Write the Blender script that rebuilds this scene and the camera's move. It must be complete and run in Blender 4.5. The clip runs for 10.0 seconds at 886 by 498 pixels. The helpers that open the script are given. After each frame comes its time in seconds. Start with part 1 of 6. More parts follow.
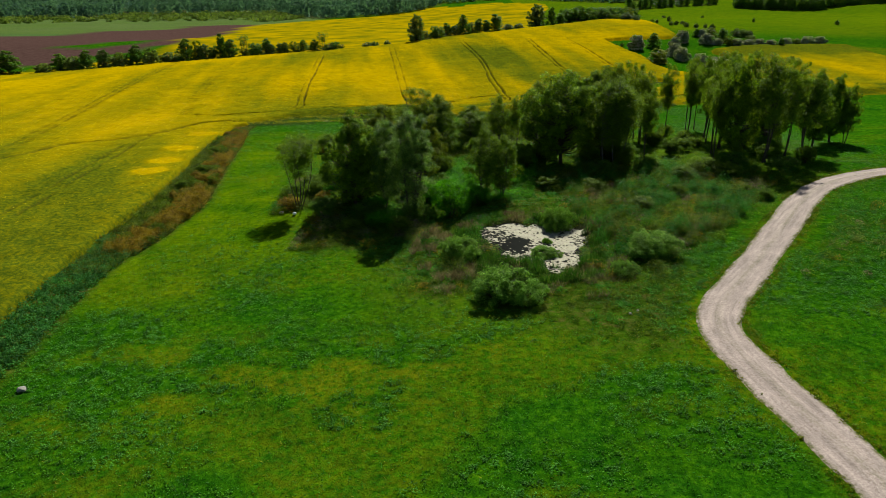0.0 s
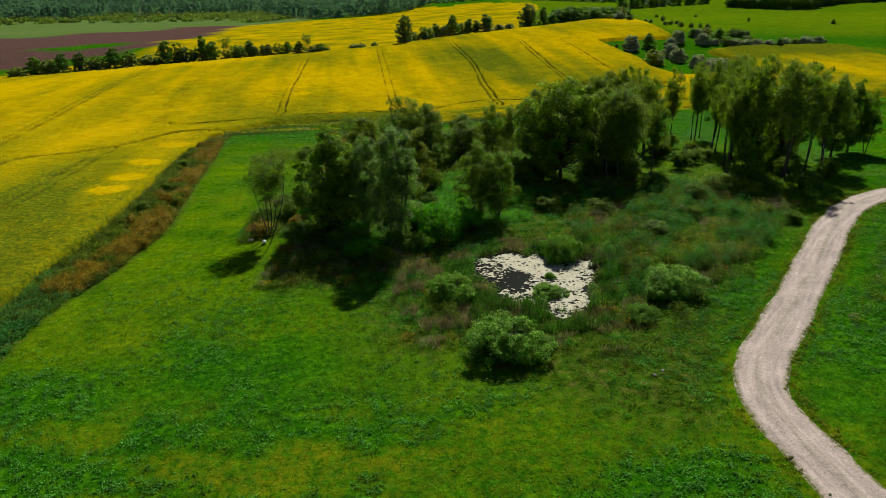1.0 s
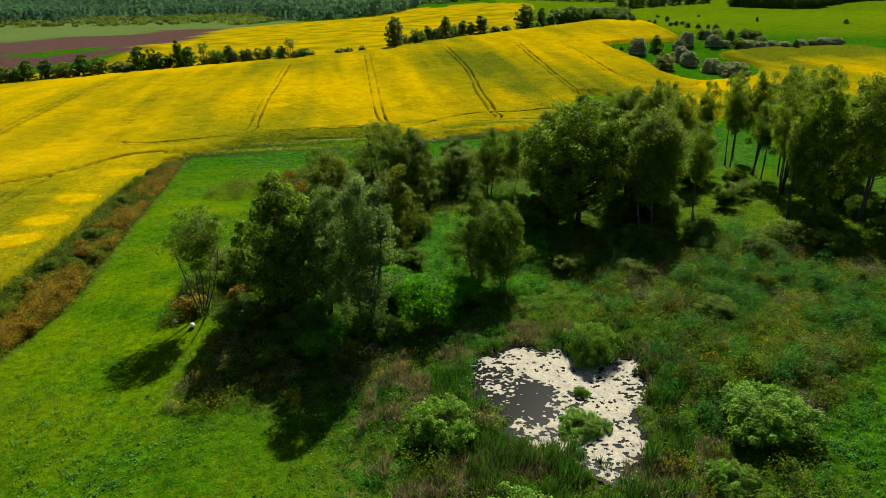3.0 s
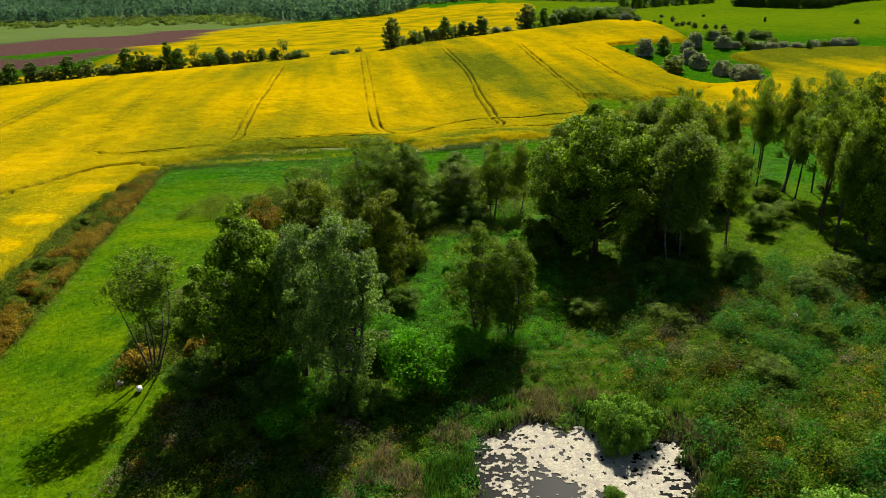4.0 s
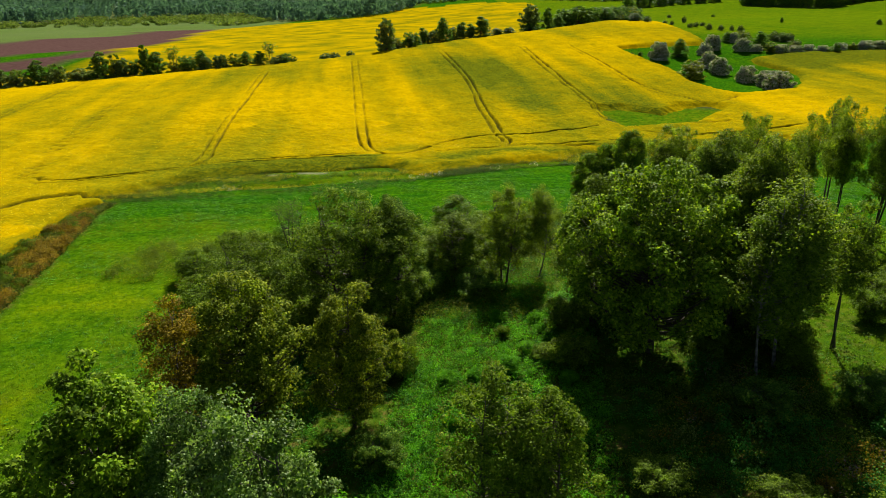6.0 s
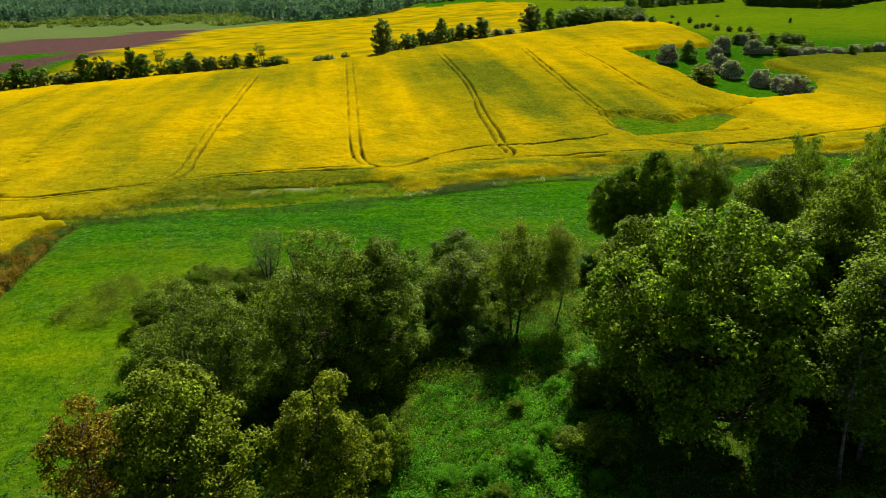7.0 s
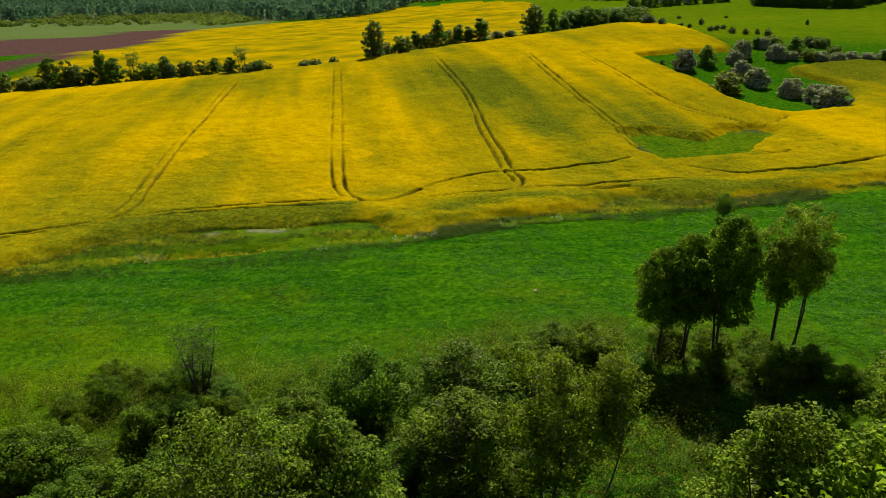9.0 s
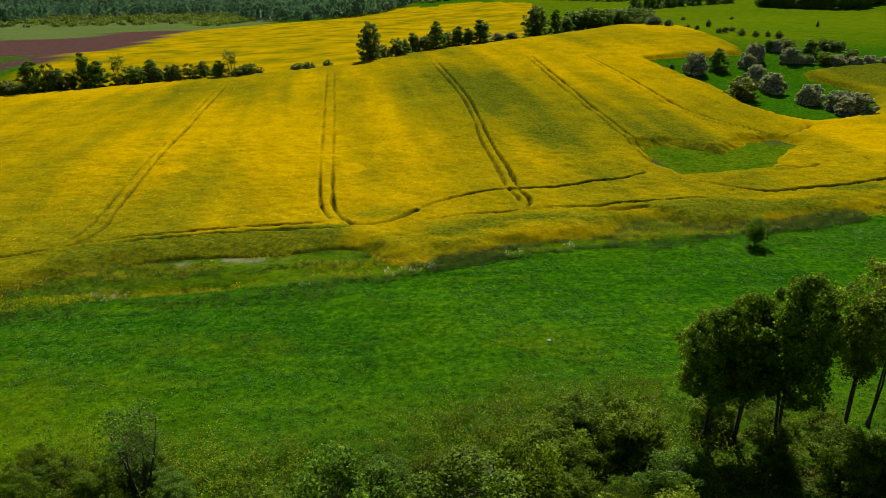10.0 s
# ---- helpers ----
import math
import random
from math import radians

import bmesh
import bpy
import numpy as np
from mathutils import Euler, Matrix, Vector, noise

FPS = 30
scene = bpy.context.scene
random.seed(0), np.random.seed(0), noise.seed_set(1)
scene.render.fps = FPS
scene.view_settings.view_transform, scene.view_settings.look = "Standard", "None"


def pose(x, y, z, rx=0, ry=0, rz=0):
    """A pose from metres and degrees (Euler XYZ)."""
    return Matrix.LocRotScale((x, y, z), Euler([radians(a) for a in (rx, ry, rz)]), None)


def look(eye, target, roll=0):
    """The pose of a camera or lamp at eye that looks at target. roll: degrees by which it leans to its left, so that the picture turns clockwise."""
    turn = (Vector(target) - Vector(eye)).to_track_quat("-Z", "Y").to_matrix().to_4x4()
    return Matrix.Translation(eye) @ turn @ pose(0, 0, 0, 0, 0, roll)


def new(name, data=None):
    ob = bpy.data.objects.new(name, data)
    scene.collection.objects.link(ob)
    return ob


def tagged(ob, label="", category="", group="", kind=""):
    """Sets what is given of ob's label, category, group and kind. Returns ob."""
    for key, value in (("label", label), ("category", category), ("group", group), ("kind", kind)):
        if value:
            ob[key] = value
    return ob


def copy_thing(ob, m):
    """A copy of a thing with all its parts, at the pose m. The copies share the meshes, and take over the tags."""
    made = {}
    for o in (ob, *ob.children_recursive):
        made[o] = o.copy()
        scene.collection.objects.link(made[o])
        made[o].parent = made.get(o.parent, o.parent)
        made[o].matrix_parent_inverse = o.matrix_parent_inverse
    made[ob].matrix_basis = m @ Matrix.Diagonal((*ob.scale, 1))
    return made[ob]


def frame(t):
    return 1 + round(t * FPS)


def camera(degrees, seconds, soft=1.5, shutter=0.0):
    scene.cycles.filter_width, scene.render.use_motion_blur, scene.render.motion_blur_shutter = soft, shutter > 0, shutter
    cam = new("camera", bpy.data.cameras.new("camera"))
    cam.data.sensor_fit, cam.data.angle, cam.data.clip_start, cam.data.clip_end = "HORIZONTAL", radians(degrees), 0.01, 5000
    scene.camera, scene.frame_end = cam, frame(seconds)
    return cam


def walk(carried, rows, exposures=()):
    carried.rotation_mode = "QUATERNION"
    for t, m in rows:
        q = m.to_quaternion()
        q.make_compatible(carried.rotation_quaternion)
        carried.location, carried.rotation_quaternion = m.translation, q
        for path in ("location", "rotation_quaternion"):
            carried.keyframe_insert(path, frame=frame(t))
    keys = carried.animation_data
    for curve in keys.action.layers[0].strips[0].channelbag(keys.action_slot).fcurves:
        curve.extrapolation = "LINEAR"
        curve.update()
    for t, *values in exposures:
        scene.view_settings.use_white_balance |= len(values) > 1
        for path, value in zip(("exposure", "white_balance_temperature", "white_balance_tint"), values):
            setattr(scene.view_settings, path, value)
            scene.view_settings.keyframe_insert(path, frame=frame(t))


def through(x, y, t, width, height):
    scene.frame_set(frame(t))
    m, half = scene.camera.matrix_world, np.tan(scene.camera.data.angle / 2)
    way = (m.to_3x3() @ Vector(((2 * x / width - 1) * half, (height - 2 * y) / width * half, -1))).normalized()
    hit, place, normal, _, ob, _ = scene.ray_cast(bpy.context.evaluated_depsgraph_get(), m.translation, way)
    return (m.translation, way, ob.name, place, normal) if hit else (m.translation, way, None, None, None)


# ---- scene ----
cam = camera(65.5, 10.0, soft=0.72)
ROWS = [  # seconds, place, yaw, pitch, roll
    (0.0, 0.00, 0.00, 24.06, 1.99, -20.31, -0.36),
    (0.5, -0.05, 4.76, 24.08, 1.55, -20.33, -0.29),
    (1.0, -0.04, 9.59, 24.10, 1.16, -20.33, -0.19),
    (1.5, -0.01, 14.47, 24.12, 0.78, -20.34, -0.11),
    (2.0, 0.03, 19.37, 24.12, 0.59, -20.33, -0.02),
    (2.5, 0.14, 24.29, 24.08, 0.64, -20.31, 0.04),
    (4.0, 0.35, 38.90, 23.78, 0.65, -20.27, 0.19),
    (4.5, 0.42, 43.76, 23.74, 0.64, -20.27, 0.20),
    (5.0, 0.44, 48.58, 23.76, 0.59, -20.30, 0.18),
    (5.5, 0.39, 53.45, 23.80, 0.56, -20.32, 0.18),
    (7.0, 0.15, 68.12, 23.91, 0.38, -20.38, 0.18),
    (7.5, 0.09, 72.89, 23.97, 0.30, -20.41, 0.16),
    (8.0, 0.06, 77.64, 24.05, 0.22, -20.43, 0.11),
    (8.5, 0.04, 82.36, 24.10, 0.17, -20.46, 0.07),
    (9.0, 0.03, 87.14, 24.15, 0.10, -20.47, 0.05),
    (9.5, 0.02, 92.00, 24.18, 0.06, -20.46, 0.03),
    (10.0, 0.00, 97.00, 24.18, -0.00, -20.44, -0.00),
]
walk(cam, [(t, pose(x, y, z, 90 + pitch, roll, yaw)) for t, x, y, z, yaw, pitch, roll in ROWS],
     exposures=[(0.0, 0.94, 6600, -2), (1.5, 1.03, 6650, 0), (2.5, 1.2, 6750, 3), (4.5, 1.42, 6800, 8), (7.0, 1.42, 6800, 8), (8.0, 1.31, 6850, 9), (9.0, 1.1, 6900, 10), (10.0, 0.94, 6900, 10)])

# ---- world and sun ----
SUN = Vector((0.15, 0.745, 0.65)).normalized()
world = bpy.data.worlds.new("sky")
scene.world = world
world.use_nodes = True
wn = world.node_tree.nodes
sky = wn.new("ShaderNodeTexSky")
sky.sky_type = "NISHITA"
sky.sun_disc = False
sky.sun_elevation = math.asin(SUN.z)
sky.sun_rotation = math.atan2(SUN.x, SUN.y)
world.node_tree.links.new(sky.outputs[0], wn["Background"].inputs[0])
wn["Background"].inputs[1].default_value = 0.034
sun_data = bpy.data.lights.new("sun", "SUN")
sun_data.energy = 5.0
sun_data.angle = radians(0.53)
sun_data.color = (1.0, 0.95, 0.86)
new("sun", sun_data).matrix_basis = look(SUN * 300, (0, 0, 0))


# ---- plan of the land ----
def sm(a, b, x):
    t = np.clip((x - a) / (b - a), 0, 1)
    return t * t * (3 - 2 * t)


def vnoise(x, y, size, seed=0):
    """Smooth noise from 0 to 1 with features of that size in metres."""
    x, y = np.asarray(x, float) / size + seed * 17.3, np.asarray(y, float) / size - seed * 9.1
    i, j = np.floor(x), np.floor(y)
    u, v = x - i, y - j
    u, v = u * u * (3 - 2 * u), v * v * (3 - 2 * v)

    def h(a, b):
        s = np.sin(a * 127.1 + b * 311.7 + seed * 74.7) * 43758.5453
        return s - np.floor(s)

    return (h(i, j) * (1 - u) + h(i + 1, j) * u) * (1 - v) + (h(i, j + 1) * (1 - u) + h(i + 1, j + 1) * u) * v


def fnoise(x, y, size, seed=0):
    return (vnoise(x, y, size, seed) + 0.5 * vnoise(x, y, size / 2.1, seed + 3) + 0.25 * vnoise(x, y, size / 4.3, seed + 7)) / 1.75


def crest_y(x):
    return 290 + 0.42 * np.log1p(np.exp((x + 107) / 25.0)) * 25


def inside(poly, x, y):
    x, y = np.asarray(x, float), np.asarray(y, float)
    hit = np.zeros(np.broadcast(x, y).shape, bool)
    for (x1, y1), (x2, y2) in zip(poly, poly[1:] + poly[:1]):
        if y1 != y2:
            hit ^= ((y1 > y) != (y2 > y)) & (x < (x2 - x1) * (y - y1) / (y2 - y1) + x1)
    return hit


def from_line(line, x, y):
    """Distance to a polyline."""
    best = np.full(np.broadcast(x, y).shape, 1e9)
    for (x1, y1), (x2, y2) in zip(line, line[1:]):
        dx, dy = x2 - x1, y2 - y1
        t = np.clip(((x - x1) * dx + (y - y1) * dy) / (dx * dx + dy * dy), 0, 1)
        best = np.minimum(best, np.hypot(x - x1 - t * dx, y - y1 - t * dy))
    return best


POND = [(1.3, 67.7), (1.4, 71), (3, 72.9), (4.8, 73.6), (6.3, 73.4), (8, 72.5), (10.5, 73), (12.5, 72.6), (13.3, 71), (12.8, 67.9), (11.6, 64.4), (11, 60.7), (9.9, 58.5), (8.6, 58.1), (7.4, 60.2), (6.9, 61.4), (5, 62.1), (3.4, 62.1), (3.8, 65.0), (2.4, 66)]
for turn_ in range(2):
    POND = [(p[0] * a + q[0] * (1 - a), p[1] * a + q[1] * (1 - a)) for p, q in zip(POND, POND[1:] + POND[:1]) for a in (0.75, 0.25)]
POND = [(px_ + 0.55 * math.sin(1.9 * i + py_) + 0.25 * math.sin(3.7 * i), py_ + 0.5 * math.cos(2.3 * i + px_)) for i, (px_, py_) in enumerate(POND)]
OPEN_WATER = [(2.4, 66.6), (3.4, 68.8), (5.2, 69.5), (7.3, 68), (6.7, 65.7), (5.6, 62.9), (4.2, 64.6)]
WATER = 0.05
ROAD = [(120, 109), (78, 99), (55.3, 90.7), (49.8, 88.2), (43.4, 83.5), (38.8, 77.7), (32.6, 68.2), (27.8, 61.1), (23.6, 55.3), (20.5, 51.0), (19.2, 47.2), (19.4, 43.4), (19.9, 39.3), (20.6, 35.4), (21.2, 32), (21.7, 28.6), (22.4, 20), (24, 0), (26, -40)]
GULLY = [(55.5, 296.7), (60.3, 278.5), (65.2, 262), (64.6, 247), (67.8, 238.9), (71.6, 232.4), (77, 233.5), (84.5, 235.7), (89.8, 240), (96.1, 249.7), (101, 262.8), (99.4, 270), (95.5, 279), (96, 285), (108, 289.5), (135, 291), (240, 285), (240, 330), (96, 330), (91, 316), (86.7, 306)]
CLEARING = [(35.7, 214.3), (38.9, 215.2), (43.3, 213.8), (47.1, 210.8), (49.8, 212.9), (56.4, 219.4), (60, 220.6), (61.3, 218.9), (54.7, 210.8), (51.8, 206.3), (49.7, 203.5), (45.5, 202.1), (39.9, 201.1), (37.4, 200.2), (36, 205.8)]


def land(x, y):
    """Height of the ground."""
    x, y = np.asarray(x, float), np.asarray(y, float)
    near = 2.6 * np.tanh((x - 6) / 55) + 0.7 * sm(50, 78, y) * sm(-5, 15, x)
    z = near + (-3.2 + 0.018 * np.clip(x, -150, 150) - near) * sm(85, 172, y)
    yc, zc = crest_y(x), 5.6 + 0.083 * np.clip(x, -190, 70)
    far = 4 + 0.035 * np.clip(x, -300, 400) + 10 * sm(420, 800, y) * sm(-200, 80, x) + 34 * sm(760, 1500, y)
    yd = 184 + 0.08 * np.clip(x, -100, 100)
    t = np.clip((y - yd) / (yc - yd), 0, 1)
    z = z + (zc - z) * (1 - (1 - t) ** 1.7 * (1 + t))
    z = z + (far - z) * sm(0, 110, y - yc - 8)
    z = z - 2.5 * np.exp(-((x - 88) ** 2 + (y - 268) ** 2) / 968) - 1.2 * np.exp(-((x - 60) ** 2 + (y - 222) ** 2) / 450)
    basin = np.exp(-(((x - 7) / 8.5) ** 2 + ((y - 66) / 9.5) ** 2) ** 2)
    return z + (WATER - 0.12 - z) * basin


# strip of shrubs and weeds between the meadow and the crop, along y
STRIP_Y = [-60, 44, 52, 64, 73, 84, 93, 109, 126, 137, 145, 152]
STRIP_CROP_X = [-34, -37.4, -38.4, -39.8, -40.4, -41.2, -42.2, -45, -48.2, -49, -49.6, -47]
STRIP_MEADOW_X = [-27, -32.6, -33.8, -34.6, -33.4, -33.3, -35, -38.3, -41.8, -44.4, -46.4, -46.6]
# far edge of the meadow, along x
EDGE_X = [-50, -46.2, -33.8, -18.3, -5.6, 8, 22.9, 38.6, 62.7, 130, 260]
EDGE_Y = [151, 153.1, 157.3, 160.2, 162.6, 168.3, 172.1, 174.9, 181.7, 198, 224]
# width of the grassy verge between that edge and the crop, along x
VERGE_X = [-52, -46, -40, -36, -30, -24, -18, -13, -9.5, -7, -4, 20, 23, 28, 31, 60]
VERGE_W = [1.5, 3.5, 6.5, 8.5, 10.0, 9.4, 8.6, 9.6, 8.4, 4.0, 1.2, 1.2, 6.0, 6.0, 1.5, 1.2]
RUTS = []


def rut(depth, width, *line):
    """One wheel's rut, or the dark shade along a crop edge, pressed into the crop."""
    RUTS.append((depth, width, list(line)))


# wheel tracks up the slope, rut by rut
rut(1.0, 0.34, (-57.1, 281.7), (-54.9, 267.3), (-52.7, 249.7), (-50.2, 231.5), (-49.2, 221), (-48.5, 215.5), (-46.9, 205.9), (-45.3, 195.3), (-44, 187.5), (-43.1, 182.8), (-42, 178.8), (-41.6, 175.7), (-41.8, 172.5), (-42.5, 170.9), (-43.9, 170.3))
rut(0.35, 0.26, (-58.9, 282), (-56.6, 266), (-54.4, 250), (-51.8, 232), (-50.6, 222), (-48.7, 206), (-47, 195.4))
rut(0.9, 0.3, (-47, 195.4), (-46.2, 190.1), (-44.8, 184), (-44.1, 179.6), (-43.6, 176.3), (-43.8, 172.6), (-44.3, 171.1))
rut(0.4, 0.24, (-33, 299.5), (-31.6, 288.8), (-26.6, 254.2), (-22.3, 223.8), (-20.2, 208.8))
rut(0.35, 0.24, (-30.9, 299.5), (-29.5, 288), (-24.6, 254), (-22.8, 242.4), (-18.2, 208.7))
rut(0.9, 0.28, (-20.2, 208.8), (-17.9, 193.7), (-16.6, 186.2), (-15.9, 183.4), (-14.6, 180.2), (-13.5, 177.5))
rut(0.8, 0.3, (-18.2, 208.7), (-15.3, 188.5), (-14.5, 184.2), (-13.3, 180.9), (-12, 178), (-11.2, 177.1))
rut(0.6, 0.3, (-4, 306), (0.9, 275.5), (4.5, 252.1), (6.2, 231.7), (6.6, 217.4), (7.5, 210.2), (8.4, 200.7), (8.9, 193.7), (9, 190.8), (10, 188.5), (10.3, 186.8), (10, 184.5), (8.8, 181.3))
rut(0.75, 0.3, (-2.2, 306), (2.6, 275.1), (5.9, 251.9), (7.4, 231.7), (8.2, 219.2), (9, 210.1), (10, 202.1), (10.4, 194.4), (10.6, 190.5), (11.6, 187.2), (11.9, 185.4), (11.1, 182.9), (10.2, 181.7))
rut(0.5, 0.3, (24, 304.5), (26, 281.8), (28, 257.8), (29.9, 240.5), (31.2, 230.2), (32, 222), (32.7, 214.5), (33, 208.5), (33.9, 202), (34.5, 198.1))
rut(0.75, 0.3, (25.7, 304.5), (28, 277), (29.9, 257.6), (31.3, 240), (32.6, 230.2), (33.5, 222.1), (34.2, 214.5), (34.8, 209.9), (35.4, 202.6), (35.9, 197.2))
rut(0.7, 0.34, (41, 303), (42.6, 291.2), (45.3, 276.1), (47.3, 257.1), (49, 241.9), (52.4, 234.5), (55.2, 230), (58.3, 227), (60.5, 222.2))
rut(0.3, 0.3, (39.3, 303), (43.5, 276), (45.5, 257), (47.3, 241), (50.9, 233.2), (54, 228.6))
rut(0.35, 0.26, (-93.6, 289.1), (-85.3, 243.1), (-80, 215), (-74.6, 191), (-71.7, 179), (-68.7, 170.6), (-67.2, 166.6))
rut(0.35, 0.26, (-95.4, 289.1), (-87.1, 243.1), (-81.8, 215), (-76.4, 191), (-73, 180), (-70.7, 174.3), (-69.7, 169.8), (-68.1, 165.4), (-66.8, 162.9))
rut(0.6, 0.6, (-76.5, 108), (-84.8, 131.7), (-93.3, 158.9), (-99.5, 186.4), (-103, 204), (-110, 240), (-122, 300))
rut(0.5, 0.6, (-78.4, 108), (-86.7, 131.7), (-95.2, 158.9), (-101.4, 186.4), (-104.9, 204), (-112, 240), (-124, 300))
rut(0.5, 0.5, (-53, 66), (-54, 76), (-54.9, 87.6), (-56.6, 98), (-58.2, 109.9), (-60.8, 123.6), (-62, 133.6))
rut(0.45, 0.5, (-54.9, 66), (-55.9, 76), (-56.8, 87.6), (-58.5, 98), (-60.1, 109.9), (-62.7, 123.6))
# headland tracks along the field's lower edge, and two shaded crop edges
rut(1.0, 0.4, (-41.4, 172), (-43.2, 170.4), (-46.9, 168.4), (-51.3, 166.2), (-55.2, 164.2), (-59, 162.3), (-61.7, 162.1), (-64.1, 163.1), (-67.2, 166.6))
rut(0.6, 0.3, (-40, 170), (-43.3, 168.9), (-47, 167), (-51.5, 164.6), (-55.5, 162.6), (-59, 160.7), (-62.8, 160.3), (-64.4, 160.5), (-66.8, 162.9))
rut(0.8, 0.3, (-41.8, 171.4), (-38.9, 172.2), (-35.7, 173.8), (-32.7, 174.9), (-29.6, 175.7), (-26.4, 176.4), (-23.1, 176.9), (-19.7, 177.1), (-16.3, 177.6), (-13.9, 177.7))
rut(0.65, 0.3, (-42.4, 169.9), (-39.5, 170.5), (-36.2, 171.9), (-32, 173), (-29, 173.9), (-25.9, 174.7), (-22.6, 175), (-19.3, 175.2), (-15.9, 175.4), (-12.2, 175.7))
rut(0.9, 0.7, (-11.2, 177.1), (-8.6, 177), (-5.9, 178.2), (-3.9, 181.3), (-2.9, 183.2))
# shade under the taller crop's edge, drawn as a pressed dark line
rut(1.0, 0.45, (-2.9, 183.2), (-2.2, 184.4), (-0.3, 186.1), (1.6, 187.2), (4.4, 189.3), (6.8, 190.4), (9.2, 190.8), (12.4, 190.9), (17.4, 191.9), (21, 193.9), (24.4, 194.8), (27, 195.2), (30.2, 197.9), (31.4, 199))
rut(0.9, 0.35, (-2.4, 178.4), (-0.3, 178.8), (1.9, 179.8), (4.7, 180.6), (8.4, 180.8), (9.5, 182))
rut(0.85, 0.35, (10.6, 181.9), (14.3, 182.5), (18.1, 183), (21.1, 183.1), (23.5, 184.2), (26.7, 184.8), (31.4, 185.6), (35.3, 185.9))
rut(1.0, 0.6, (19.3, 181.2), (21.4, 181.1), (22.9, 181.5), (25.3, 182.4), (27.8, 183.2), (28.9, 183.4))
rut(0.95, 0.42, (37.1, 193.3), (39, 191.9), (40.8, 190.3), (43.2, 188.6), (45.4, 188.1), (48, 188.8), (52.3, 189.7), (57, 191.1), (63.1, 193.3), (72, 197), (84, 201))
rut(0.7, 0.8, (50.1, 202.8), (52.7, 200.8), (54.7, 199.7), (57, 200.7), (58.9, 202.7))
rut(0.4, 0.3, (60.7, 220.2), (63.6, 218), (66.3, 213.5), (67.7, 207.4), (69, 200))
rut(0.8, 0.4, (60.5, 221), (62.7, 221.5), (67.6, 226.3), (71, 229))
# broad shaded crease along the crop's edge, drawn as a wide dark rut
rut(1.0, 1.3, (-76.8, 109.3), (-74.9, 112.3), (-74.2, 116), (-74.2, 121.8), (-72.5, 124.3), (-68.4, 126.8), (-64.9, 130.8), (-62.7, 135.1), (-61.1, 140.5), (-59.4, 147.4), (-57, 151.6), (-54, 153), (-50.3, 153.2), (-47, 153.7), (-43.4, 153.6))
rut(0.5, 0.6, (-91.2, 280.4), (-88.8, 281))


def crop_region(x, y):
    """1 where the crop stands, 0 elsewhere."""
    sx = np.interp(y, STRIP_Y, STRIP_CROP_X)
    ey = np.interp(x, EDGE_X, EDGE_Y) + np.interp(x, VERGE_X, VERGE_W)
    left = (x < sx) & (y < 152)
    back = (y > ey) & (y >= 150) | (x < -50) & (y >= 150)
    yb = crest_y(x) + np.interp(x, [-130, -80, -60, -40, -22, -10, 5, 20, 45, 60, 72, 100], [8, -1, -9, -11, -8, 0, 4, 6, 9, 15, 24, 20])
    m = (left | back) & (y < yb) & ~inside(GULLY, x, y) & ~inside(CLEARING, x, y)
    return m & ~((x > 90) & (y > 290)) & (y > -30)


